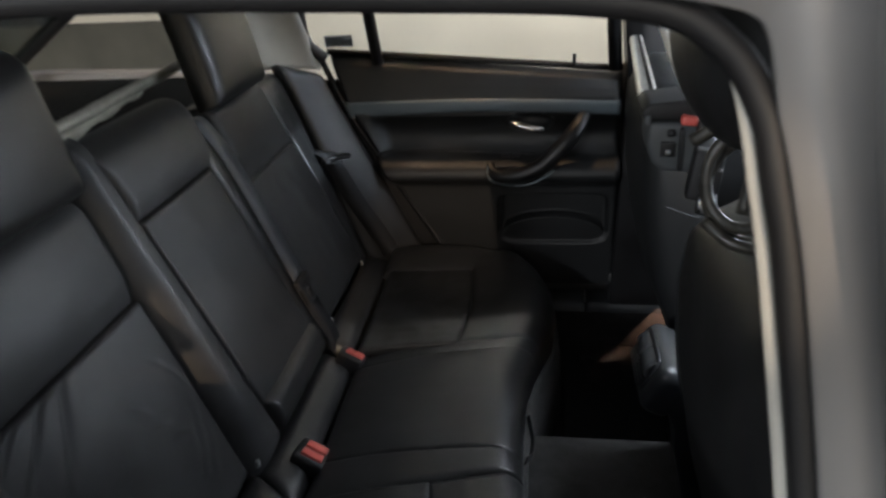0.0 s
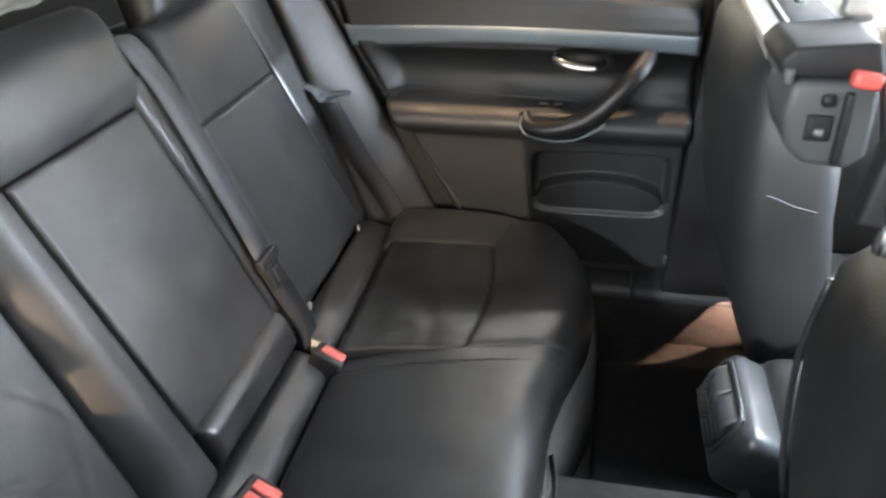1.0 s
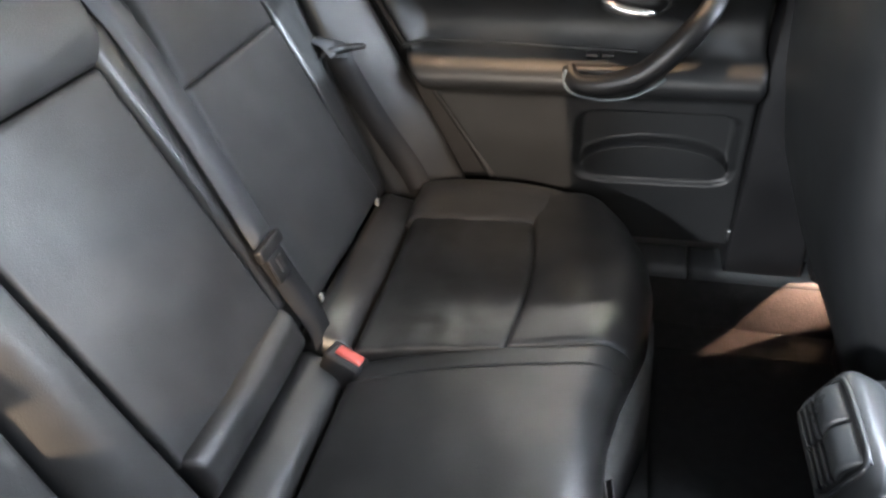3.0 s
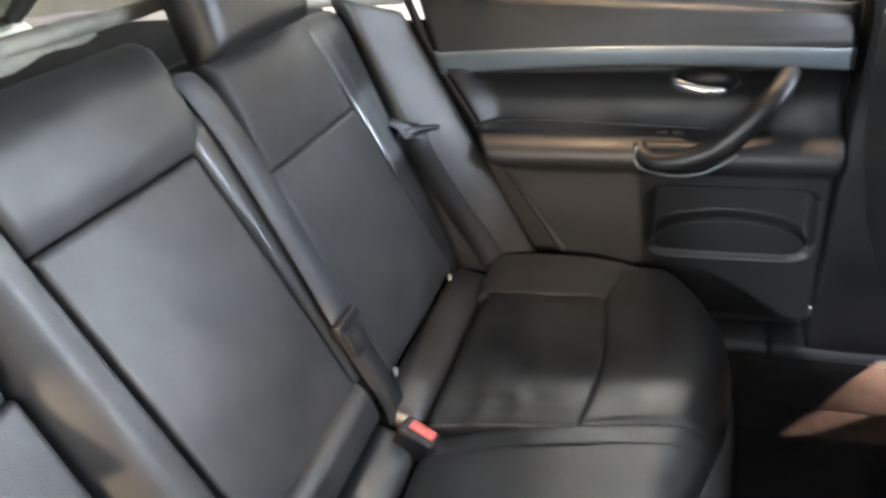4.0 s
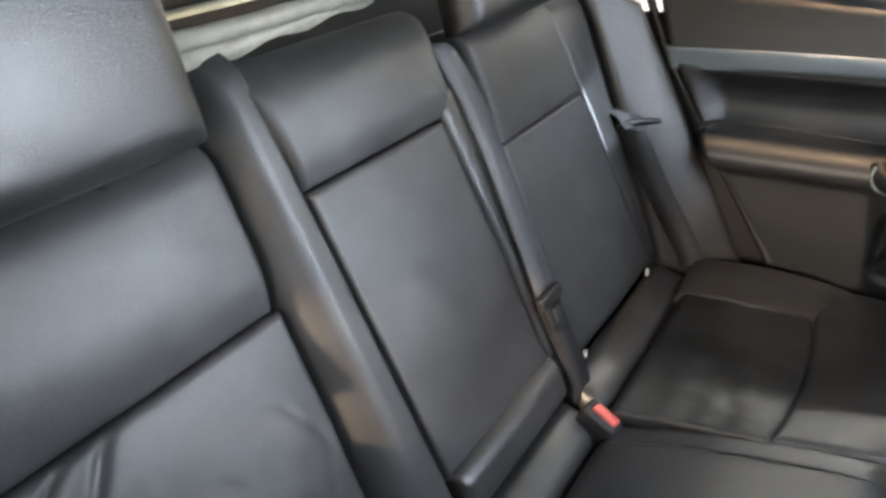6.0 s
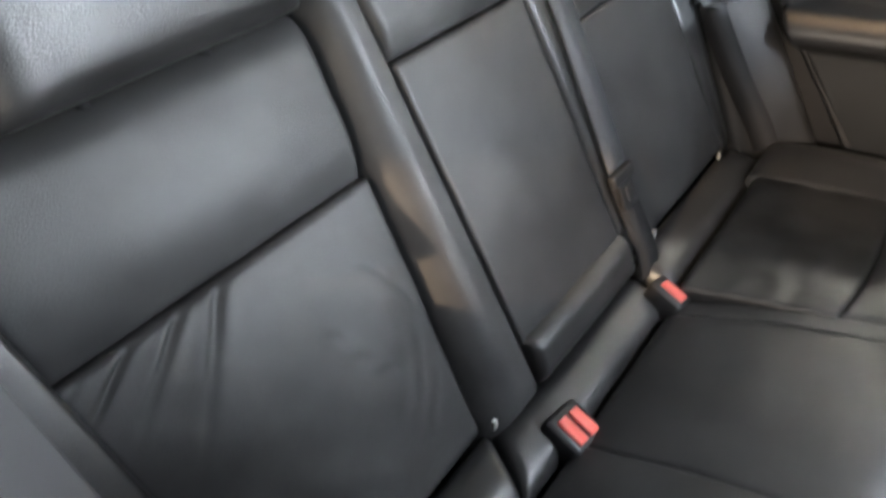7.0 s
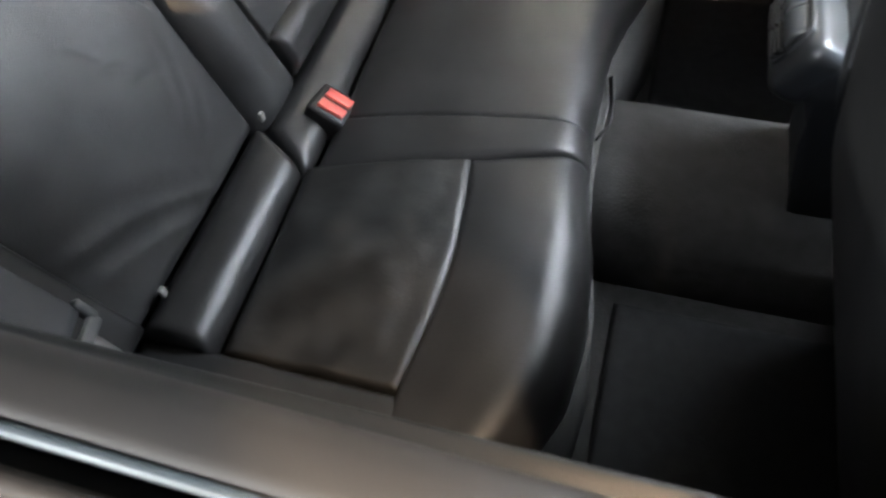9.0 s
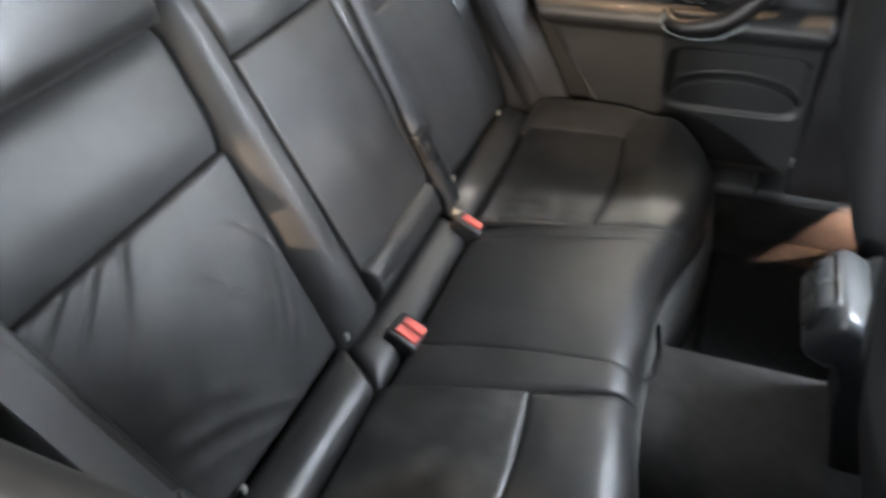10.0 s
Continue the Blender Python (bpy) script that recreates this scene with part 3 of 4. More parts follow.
g = part("pane", prism([(2.05, 1.0), (1.40, 1.40), (1.405, 1.405), (2.055, 1.005)], "y", -0.65, 0.65), GLASS, wsn, smooth=False)
g.visible_shadow = False
for s in (-1, 1):
    part("window_frame", tube([(2.05, 0.70 * s, 1.0), (1.40, 0.64 * s, 1.40)], 0.03, 1), BLACK, wsn)
tagged(part("bonnet", pad(flat((2.05, -0.75, 0.98), (3.2, -0.7, 0.82), (3.2, 0.7, 0.82), (2.05, 0.75, 0.98)), (0, 0, 1), 1.1, 1.4, 0.1, (0.02, 0.08, 0.08, 0.08), 0.03), PAINT, None), "warm grey painted bonnet", "bonnet", kind="structure")

for s in (-1, 1):
    tagged(part("front_wing", prism([(1.76, 0.35), (3.22, 0.35), (3.22, 0.80), (2.06, 0.955), (1.76, 0.955)], "y", 0.745 * s, 0.82 * s), PAINT, None), "warm grey painted front wing", "wing", kind="structure")
tagged(part("rear_panel", blk((-1.775, 0, 0.66), (0.04, 1.62, 0.64), 0.012), PAINT, None), "warm grey painted tail of the car", "body panel", kind="structure")
tagged(part("nose_panel", blk((3.24, 0, 0.55), (0.04, 1.62, 0.44), 0.012), PAINT, None), "warm grey painted nose of the car", "body panel", kind="structure")

# ---- rear bench ----
YC = -0.015
bench = thing("rear_bench", (0.2, YC, FLOOR_Z), "black leather rear bench seat, creased and slightly worn", "car seat")
BN = (0.94, 0, 0.342)


def back(y, z, off=0.0):
    s = (z - 0.55) / 0.94
    return Vector((0.010 - 0.342 * s + 0.94 * off, y, z + 0.342 * off))


def back_pad(y0, y1, z0, z1, off=0.0, radii=(0.018, 0.018, 0.018, 0.018), puff=0.008, thick=0.06, extra=None, n=26, lean0=0.0, lean1=0.0, rise=0.0):
    return pad(lambda u, v: back((y0 + lean0 * v) * (1 - u) + (y1 + lean1 * v) * u, z0 + (z1 - z0) * v, off + rise * v * v), BN, abs(y1 - y0), (z1 - z0) / 0.94, thick, radii, puff, n, n, extra)


def creases(seed):
    """Folds of loose leather: slanting pleats below the seam, rings round a bulge, sagging folds, dents and small wrinkles."""
    pleats = ((0.07, 1.7, 0.90, 0.0018), (0.196, 1.6, 0.84, 0.0046), (0.33, 1.28, 0.76, 0.0048), (0.44, 0.85, 0.60, 0.0042))

    def f(u, v):
        g = 0.0
        for c, k, low, deep in pleats:
            fade = max(0.0, min(1, (v - low) / (0.85 * (1.0 - low)))) * max(0.0, min(1, (1.0 - v) / 0.03))
            d = (u - c + k * (1 - v)) / 0.017
            g += deep * fade * (0.35 * math.exp(-((d - 2.2) / 1.6) ** 2) + 0.3 * math.exp(-((d + 2.2) / 1.6) ** 2) - math.exp(-d * d))
        r, way = math.hypot(u - 0.56, v - 0.60), math.atan2(v - 0.60, u - 0.56)
        for r0, w, deep, mid, span in ((0.30, 0.026, 0.0012, -0.75, 0.85), (0.375, 0.028, 0.0018, -0.65, 0.75), (0.45, 0.03, 0.0016, -0.95, 0.55)):
            g -= deep * math.exp(-((r - r0 - 0.02 * math.sin(3 * way)) / w) ** 2) * max(0.0, 1 - abs(way - mid) / span)
        for c, w, deep in ((0.34, 0.030, 0.0022), (0.22, 0.032, 0.0018), (0.47, 0.04, 0.0010)):
            d = (v - c + 0.50 * (u - 0.08) - 0.05 * math.sin(5 * u)) / w
            g += deep * math.exp(-d * d) * max(0.0, min(1, u / 0.12)) * max(0.0, min(1, (0.85 - u) / 0.3))
        for cu, cv, turn, deep in ((0.62, 0.70, -0.9, 0.0024), (0.67, 0.585, -0.6, 0.0032), (0.73, 0.50, -0.4, 0.0030), (0.86, 0.77, -0.9, 0.0020), (0.93, 0.66, -1.1, 0.0020)):
            du, dv = u - cu, v - cv
            p, q = du * math.cos(turn) + dv * math.sin(turn), dv * math.cos(turn) - du * math.sin(turn)
            g -= deep * math.exp(-(p / 0.055) ** 2 - ((q + 2.5 * p * p) / 0.014) ** 2)
        p = Vector((u * 3.2, v * 3.6, seed))
        return g + 0.0026 * noise.noise(p) + 0.0008 * noise.noise(p * 2.7) + 0.0002 * noise.noise(p * 8)
    return f


def rolled(seed, deep, reach):
    """An upper panel whose lower edge curls into its seam."""
    even = mottled(seed)
    return lambda u, v: even(u, v) - deep * max(0.0, 1 - v / reach) ** 2


def worn(seed):
    """A flattened seat panel with faint cross wrinkles."""
    def f(u, v):
        p = Vector((u * 2.6, v * 2.6, seed))
        return 0.004 * noise.noise(p) + 0.0018 * noise.noise(p * 3) + 0.0009 * noise.noise(Vector((u * 22, v * 7, seed)))
    return f


def mottled(seed, a=0.002):
    return lambda u, v: a * noise.noise(Vector((u * 3, v * 3, seed))) + 0.4 * a * noise.noise(Vector((u * 8, v * 8, seed)))


SEAM_Z = 0.903
for s, tag in ((-1, "near"), (1, "far")):
    def Y(d):
        return YC + s * d
    # s = -1: u runs from the outer side to the middle
    a, b = (Y(0.548), Y(0.226)) if s < 0 else (Y(0.234), Y(0.515))
    if s < 0:
        part("lower_panel", back_pad(a, b, 0.565, SEAM_Z, 0.003, (0.008, 0.008, 0.03, 0.008), 0.015, 0.06, creases(3.1), 130, -0.040, 0.0), INSERT, bench)
        part("upper_panel", back_pad(a - 0.040, b + 0.0, SEAM_Z, 1.075, 0.006, (0.01, 0.008, 0.006, 0.04), 0.010, 0.06, rolled(5.0, 0.016, 0.42), 44, -0.02, 0.0), INSERT, bench)
        part("inner_bolster", back_pad(b, YC - 0.124, 0.545, 1.150, 0.026, (0.066, 0.010, 0.05, 0.05), 0.004, 0.07, mottled(2.2, 0.001), 30, 0.006, -0.046, -0.004), INSERT, bench)
        part("outer_bolster", back_pad(Y(0.655), a + 0.010, 0.56, 1.07, 0.010, (0.03, 0.010, 0.03, 0.05), 0.006, 0.06, None, 26, -0.03, -0.066), LEATHER, bench)
        part("side_bolster", pad(flat((0.160, Y(0.690), 0.545), (0.045, Y(0.640), 0.545), (-0.165, Y(0.680), 1.075), (-0.07, Y(0.705), 1.04)), (0.72, 0.62, 0.3), 0.14, 0.53, 0.03, (0.012, 0.015, 0.02, 0.02), 0.004, 14, 24), LEATHER, bench)
    else:
        part("lower_panel", back_pad(a, b + 0.075, 0.565, SEAM_Z + 0.015, 0.004, (0.016, 0.005, 0.03, 0.006), 0.008, 0.06, mottled(3.7, 0.004), 44, 0, -0.075), INSERT, bench)
        part("upper_panel", back_pad(a, b, SEAM_Z + 0.015, 1.085, 0.004, (0.016, 0.005, 0.006, 0.04), 0.008, 0.06, mottled(5.9), 30, 0, -0.02), INSERT, bench)
        part("inner_bolster", back_pad(Y(0.125), a, 0.55, 1.07, -0.004, (0.012, 0.006, 0.05, 0.05), 0.002, 0.06, None, 22, 0.0, 0.0), LEATHER, bench)
        part("outer_bolster", back_pad(b + 0.077, Y(0.632), 0.555, 1.075, 0.004, (0.004, 0.008, 0.03, 0.05), 0.002, 0.06, mottled(1.7), 22, -0.095, 0.0), LEATHER, bench)
        part("side_bolster", pad(flat((0.026, Y(0.612), 0.535), (0.164, Y(0.700), 0.545), (-0.090, Y(0.724), 1.040), (-0.163, Y(0.625), 1.085)), (0.78, -0.55, 0.3), 0.13, 0.53, 0.04, (0.012, 0.02, 0.02, 0.02), 0.008, 18, 30), LEATHER, bench)

# middle backrest with its fold-down armrest panel
part("middle_panel", back_pad(YC - 0.123, 0.126, 0.628, 0.990, 0.025, (0.003, 0.005, 0.012, 0.004), 0.004, 0.07, mottled(7.7, 0.002), 40, -0.030, -0.042), INSERT, bench)
part("edge_roll", back_pad(0.126, 0.158, 0.628, 1.040, 0.024, (0.008, 0.020, 0.012, 0.03), 0.006, 0.07, None, 24, -0.042, -0.014), LEATHER, bench)
part("middle_head_panel", back_pad(YC - 0.151, YC + 0.152, 0.992, 1.128, 0.030, (0.012, 0.050, 0.006, 0.060), 0.010, 0.09, rolled(8.7, 0.012, 0.30), 44, -0.034, 0.0), INSERT, bench)
part("middle_lip", back_pad(YC - 0.122, YC + 0.150, 0.570, 0.642, 0.040, (0.012, 0.02, 0.03, 0.030), 0.004, 0.06, None, 24), LEATHER, bench)

# seat cushions
def front_x(y):
    d = abs(y - YC)
    x = float(np.interp(d, (0, 0.10, 0.19, 0.30, 0.40, 0.48, 0.55, 0.60, 0.645), (0.447, 0.448, 0.458, 0.482, 0.490, 0.482, 0.455, 0.42, 0.36)))
    return x + (0.017 * min(1, max(0, (d - 0.12) / 0.2)) if y > YC else 0.0)


def seat_z(y):
    return 0.563 + 0.035 * y


def cushion(y0, y1, x0, x1, dz=0.0, radii=(0.014,) * 4, puff=0.006, thick=0.12, extra=None, nu=30, nv=30, nose=False, slope=0.0, bow=0.0, dip=0.0, lean0=0.0, lean1=0.0):
    def base(u, v):
        y = (y0 + lean0 * v) * (1 - u) + (y1 + lean1 * v) * u
        far_x = front_x(y) if nose else x1 + bow * math.sin(math.pi * u)
        start = x0 + bow * math.sin(math.pi * min(1, (abs(y - YC) - 0.2) / 0.33)) if nose and bow else x0
        return (start + (far_x - start) * v, y, seat_z(y) + dz + slope * v - dip * (1 - v) ** 3)
    return pad(base, (0, 0, 1), abs(y1 - y0), (x1 - x0), thick, radii, puff, nu, nv, extra)


for s in (-1, 1):
    def Y(d):
        return YC + s * d
    od = 0.535 if s < 0 else 0.508
    a, b = sorted((Y(0.262 if s < 0 else 0.163), Y(od)))
    e0, e1 = sorted((Y(0.200), Y(0.660)))
    o0, o1 = sorted((Y(od), Y(0.668 if s > 0 else 0.674)))
    ro = (0.03, 0.020) if s < 0 else (0.012, 0.055)
    part("seat_panel", cushion(a, b, 0.085, 0.303, 0.003, (0.006, 0.006, 0.02, 0.013), 0.005, 0.06, worn(9.0 + s), 48, 44, slope=0.006, bow=0.016, **({"lean1": 0.062} if s < 0 else {"lean0": 0.034})), WORN, bench, "worn matt seat panel")
    part("front_panel", cushion(e0, e1, 0.298, 0.478, 0.006, (0.07 if s < 0 else 0.012, 0.012 if s < 0 else 0.07, 0.009, 0.062), 0.014, 0.11, mottled(4 + s, 0.002), 44, 34, nose=True, bow=0.016, **({"lean1": 0.042} if s < 0 else {"lean0": 0.038})), LEATHER, bench)
    part("cushion_side", cushion(o0, o1, 0.070 if s > 0 else -0.015, 0.345, 0.0 if s > 0 else 0.006, (*ro, 0.02, 0.003), 0.024 if s > 0 else 0.006, 0.08, mottled(6 + s, 0.002), 24, 24), LEATHER, bench)
    r0, r1 = sorted((Y(0.218 if s < 0 else 0.170), Y(0.545 if s < 0 else 0.600)))
    part("rear_roll", pad(lambda u, v, r0=r0, r1=r1: (0.004 + 0.086 * v, r0 + (r1 - r0) * u + (0.0 if r0 > 0 else -0.048 * v * u), 0.586 - 0.022 * v), (0.25, 0, 0.97), 0.40, 0.086, 0.06, (0.02, 0.02, 0.03, 0.036), 0.004, 30, 16), LEATHER, bench)
part("middle_cushion", cushion(YC - 0.150, YC + 0.125, 0.086, 0.449, 0.010, (0.0030, 0.0030, 0.015, 0.055), 0.006, 0.12, mottled(11.0, 0.0015), 34, 34, nose=True, dip=0.034, lean0=0.040, lean1=0.070), LEATHER, bench)
for s in (-1, 1):
    m0, m1 = (YC - 0.266, YC - 0.150) if s < 0 else (YC + 0.125, YC + 0.162)
    part("middle_edge", cushion(m0, m1, 0.086, 0.449, 0.009 if s < 0 else 0.006, (0.022, 0.003, 0.02, 0.055) if s < 0 else (0.003, 0.006, 0.02, 0.055), 0.002, 0.12, None, 20, 34, nose=True, dip=0.030, **({"lean0": 0.106, "lean1": 0.040} if s < 0 else {"lean0": 0.070, "lean1": 0.075})), LEATHER, bench)
part("middle_rear_roll", pad(lambda u, v: (0.012 + 0.078 * v, YC - (1 - u) * (0.212 + 0.048 * v) + u * 0.168, 0.570 - 0.036 * v), (0.4, 0, 0.92), 0.39, 0.085, 0.06, (0.02, 0.02, 0.03, 0.03), 0.002, 30, 16), LEATHER, bench)


def fascia():
    n = 44
    secs = []
    for i in range(n + 1):
        y = YC - 0.63 + 1.26 * i / n
        x = front_x(y)
        z = seat_z(y)
        secs.append([(x - 0.012, y, z - 0.055), (x + 0.006, y, z - 0.10), (x + 0.012, y, z - 0.15), (x + 0.020, y, FLOOR_Z - 0.02), (0.05, y, FLOOR_Z - 0.02), (0.05, y, z - 0.07)])
    return loft(secs)


part("seat_base", fascia(), CARPET, bench, "charcoal carpeted seat base")
part("seat_back_frame", prism([(0.05, FLOOR_Z), (-0.03, 0.56), (-0.22, 1.06), (-0.26, 1.06), (-0.16, FLOOR_Z)], "y", -0.66, 0.64), RUBBER, bench)
for y in (YC + 0.535, YC + 0.247, YC - 0.216, YC - 0.500):
    part("child_seat_marker", blk((0.014, y, 0.590), (0.006, 0.009, 0.014), 0.002), MARKER, bench, "small pale plastic marker")


part("pull_loop", ribbon([(front_x(y) + 0.006 + 0.012 * math.sin(math.pi * k / 8), y, 0.490 - 0.026 * math.sin(math.pi * k / 8)) for k, y in ((k, -0.075 + 0.016 * k) for k in range(9))], (0.25, 0, 1), 0.016), RUBBER, bench, "black fabric pull loop")


def headrest(y, z, width):
    """A padded head restraint on two steel posts."""
    h = part("headrest", pad(lambda u, v: (-0.125 - 0.044 * v, y - width / 2 + width * u, z + 0.20 * v), (0.98, 0, 0.15), width, 0.20, 0.046, (0.030, 0.030, 0.026, 0.044), 0.012, 26, 26), LEATHER, bench, "padded black leather headrest")
    for d in (-0.06, 0.06):
        part("post", tube([(-0.185, y + d, z - 0.05), (-0.195, y + d, z + 0.06)], 0.006, 1), BLACK, h)
    return h


headrest(0.308, 1.085, 0.262)
headrest(-0.405, 1.085, 0.290)

# ---- buckles and belts ----
def buckle(at, turn, buttons, label):
    b = thing("belt_buckle", at, label, "seat belt buckle", "rear belt buckles")
    w = 0.0265 * buttons + 0.013
    body = part("body", blk((0, 0, -0.012), (0.058, w, 0.046), 0.007), BLACK, None)
    body.parent = b
    for k in range(buttons):
        y = (k - (buttons - 1) / 2) * 0.0265
        btn = part("button", blk((0.003, y, 0.0105), (0.040, 0.020, 0.009), 0.003), RED, None, "red release button")
        btn.parent = b
    b.matrix_world = Matrix.Translation(at) @ turn
    return b


buckle((0.080, 0.139, 0.556), Euler((radians(-12), radians(22), radians(-10))).to_matrix().to_4x4(), 1, "black seat belt buckle with one red button in the bench")
buckle((0.077, -0.153, 0.543), Euler((radians(-14), radians(24), radians(-8))).to_matrix().to_4x4(), 2, "black double seat belt buckle with two red buttons in the bench")


def belt(name_label, strap_pts, sides, width):
    b = thing("seat_belt", strap_pts[0], name_label, "seat belt", "rear seat belts")
    part("webbing", ribbon(strap_pts, sides, width), WEBBING, b)
    return b


mb = belt("black middle seat belt hanging across the backrest, tongue low", [(-0.240, 0.146, 1.046), (-0.210, 0.147, 1.064), back(0.148, 1.070, 0.008), back(0.150, 1.030, 0.022), back(0.152, 0.98, 0.030), back(0.153, 0.88, 0.035), back(0.154, 0.80, 0.037), back(0.155, 0.728, 0.038)], [(0.03, 1, -0.10)] * 8, 0.050)
TB = Matrix.Rotation(radians(-20), 4, "Y")
part("tongue", blk(back(0.157, 0.716, 0.040), (0.013, 0.062, 0.018), 0.004, TB, 3), BLACK, mb, "black plastic tongue grip")
part("tongue_plate", blk(back(0.158, 0.690, 0.040), (0.005, 0.040, 0.046), 0.002, TB), BLACK, mb)
part("tongue_slot", blk(back(0.160, 0.688, 0.043), (0.003, 0.016, 0.022), 0.001, TB), RUBBER, mb)
part("lower_webbing", ribbon([back(0.158, 0.708, 0.034), back(0.163, 0.66, 0.034), (0.030, 0.166, 0.605), (0.040, 0.164, 0.566)], (0.1, 1, 0.1), 0.047), WEBSHADE, mb)
part("belt_outlet", blk((-0.238, 0.146, 1.046), (0.030, 0.062, 0.014), 0.005), BLACK, mb)

fb = belt("black outer seat belt coming out of a slot in the bolster", [(-0.110, 0.606, 0.866), (-0.078, 0.606, 0.858), (-0.058, 0.604, 0.840)], [(0.5, 0.85, 0)] * 3, 0.046)
part("guide", tube([(-0.085, 0.590, 0.838), (-0.066, 0.598, 0.844), (-0.036, 0.632, 0.840), (-0.022, 0.662, 0.832)], 0.006, 6), BLACK, fb, "black belt guide")
part("lower_webbing", ribbon([(-0.055, 0.599, 0.836), (-0.048, 0.596, 0.813), (0.000, 0.600, 0.716), (0.053, 0.609, 0.619), (0.073, 0.610, 0.574)], [(0.83, 0.40, 0.2)] + [(0.81, 0.24, 0.48)] * 4, 0.046), WEBSHADE, fb, "folded lower strap, shade put into its colour")
nb = belt("black outer seat belt hanging beside the door with a steel tongue", [(-0.16, -0.662, 1.06), (-0.07, -0.650, 0.92), (0.0, -0.645, 0.81), (0.050, -0.641, 0.735)], [(0.42, -0.9, 0.05)] * 4, 0.050)
tz = -Vector((0.50, 0.0, -0.866))
tx = (Vector((0.42, -0.9, 0.0)) - tz * tz.dot(Vector((0.42, -0.9, 0.0)))).normalized()
TG = Matrix((tx, tz.cross(tx), tz)).transposed().to_4x4()


def tongue_at(p, q, r=0.0):
    return Vector((0.057, -0.641, 0.722)) + tx * p + tz * q + tz.cross(tx) * r


part("tongue_grip", blk(tongue_at(0, 0), (0.060, 0.010, 0.015), 0.005, TG, 3), GREYPLASTIC, nb, "grey tongue grip")
for d in (-0.028, 0.028):
    part("grip_end", blk(tongue_at(d, 0.012), (0.011, 0.012, 0.026), 0.005, TG, 3), GREYPLASTIC, nb)
for d in (-0.009, 0.009):
    part("tongue_plate", blk(tongue_at(d, -0.022), (0.007, 0.003, 0.034), 0.001, TG), STEEL, nb, "steel tongue plate")
part("tongue_tip", blk(tongue_at(0, -0.037), (0.025, 0.003, 0.009), 0.001, TG), STEEL, nb)
part("tongue_neck", blk(tongue_at(0, -0.011), (0.025, 0.003, 0.010), 0.001, TG), STEEL, nb)

# roller blind behind the bench
bl = thing("rear_blind", (-0.27, 0, 1.10), "pale wrinkled roller blind along the shelf behind the bench", "sun blind")
def along(f, up=0.0):
    """A place on the blind's slanting line, from its far to its near end."""
    return Vector((-0.296, 0.440, 1.134 + up)).lerp(Vector((-0.185, -0.285, 1.163 + up)), f)


part("roll", tube([along(k / 8, 0.0012 * math.sin(k * 1.7)) for k in range(9)], lambda f: 0.0100 + 0.0008 * math.sin(f * 37) * math.sin(f * 11), 5, 14), PLASTICFILM, bl)
flap = [[along(0.45 + 0.035 * k, 0.0) + Vector((-0.004 + 0.007 * q, 0, -0.006 - (0.008 + 0.0011 * k) * q - 0.003 * q * math.sin(k * 1.3))) for q in (0.0, 0.5, 1.0)] for k in range(17)]
part("flap", loft([[a, b, c, c - Vector((0.003, 0, 0)), b - Vector((0.003, 0, 0)), a - Vector((0.003, 0, 0))] for a, b, c in flap]), PLASTICFILM, bl, "wrinkled fabric hanging under the roll")

# ---- floor mats ----
for s, c in ((1, "black velour mat in the far rear footwell"), (-1, "black velour mat in the rear footwell below the open window")):
    y0, y1 = (0.172, 0.555) if s > 0 else (-0.66, -0.225)
    tagged(part("floor_mat", pad(flat((0.524, y0, FLOOR_Z + 0.012), (0.524, y1, FLOOR_Z + 0.012), (0.93, y1, FLOOR_Z + 0.016), (0.93, y0, FLOOR_Z + 0.016)), (0, 0, 1), y1 - y0, 0.4, 0.011, (0.006,) * 4, 0.0, 24, 24), MAT, None), c, "floor mat", "floor mats")

# ---- front seats ----
def cushion_ball(c, half):
    """A plump rounded block, fuller at the top, leaning slightly back."""
    secs = []
    for j in range(25):
        w = -math.pi / 2 + math.pi * j / 24
        sw, cw = math.sin(w), math.cos(w)
        pz = abs(sw) ** 0.75 * (1 if sw > 0 else -1)
        r = max(0.01, abs(cw) ** 0.55)
        ring = []
        for k in range(40):
            a = 2 * math.pi * k / 40
            ca, sa = math.cos(a), math.sin(a)
            px = abs(ca) ** 0.8 * (1 if ca > 0 else -1)
            py = abs(sa) ** 0.6 * (1 if sa > 0 else -1)
            ring.append((c[0] + half[0] * px * r - 0.012 * pz, c[1] + half[1] * py * r * (1 + 0.05 * pz), c[2] + half[2] * pz))
        secs.append(ring)
    return loft(secs)


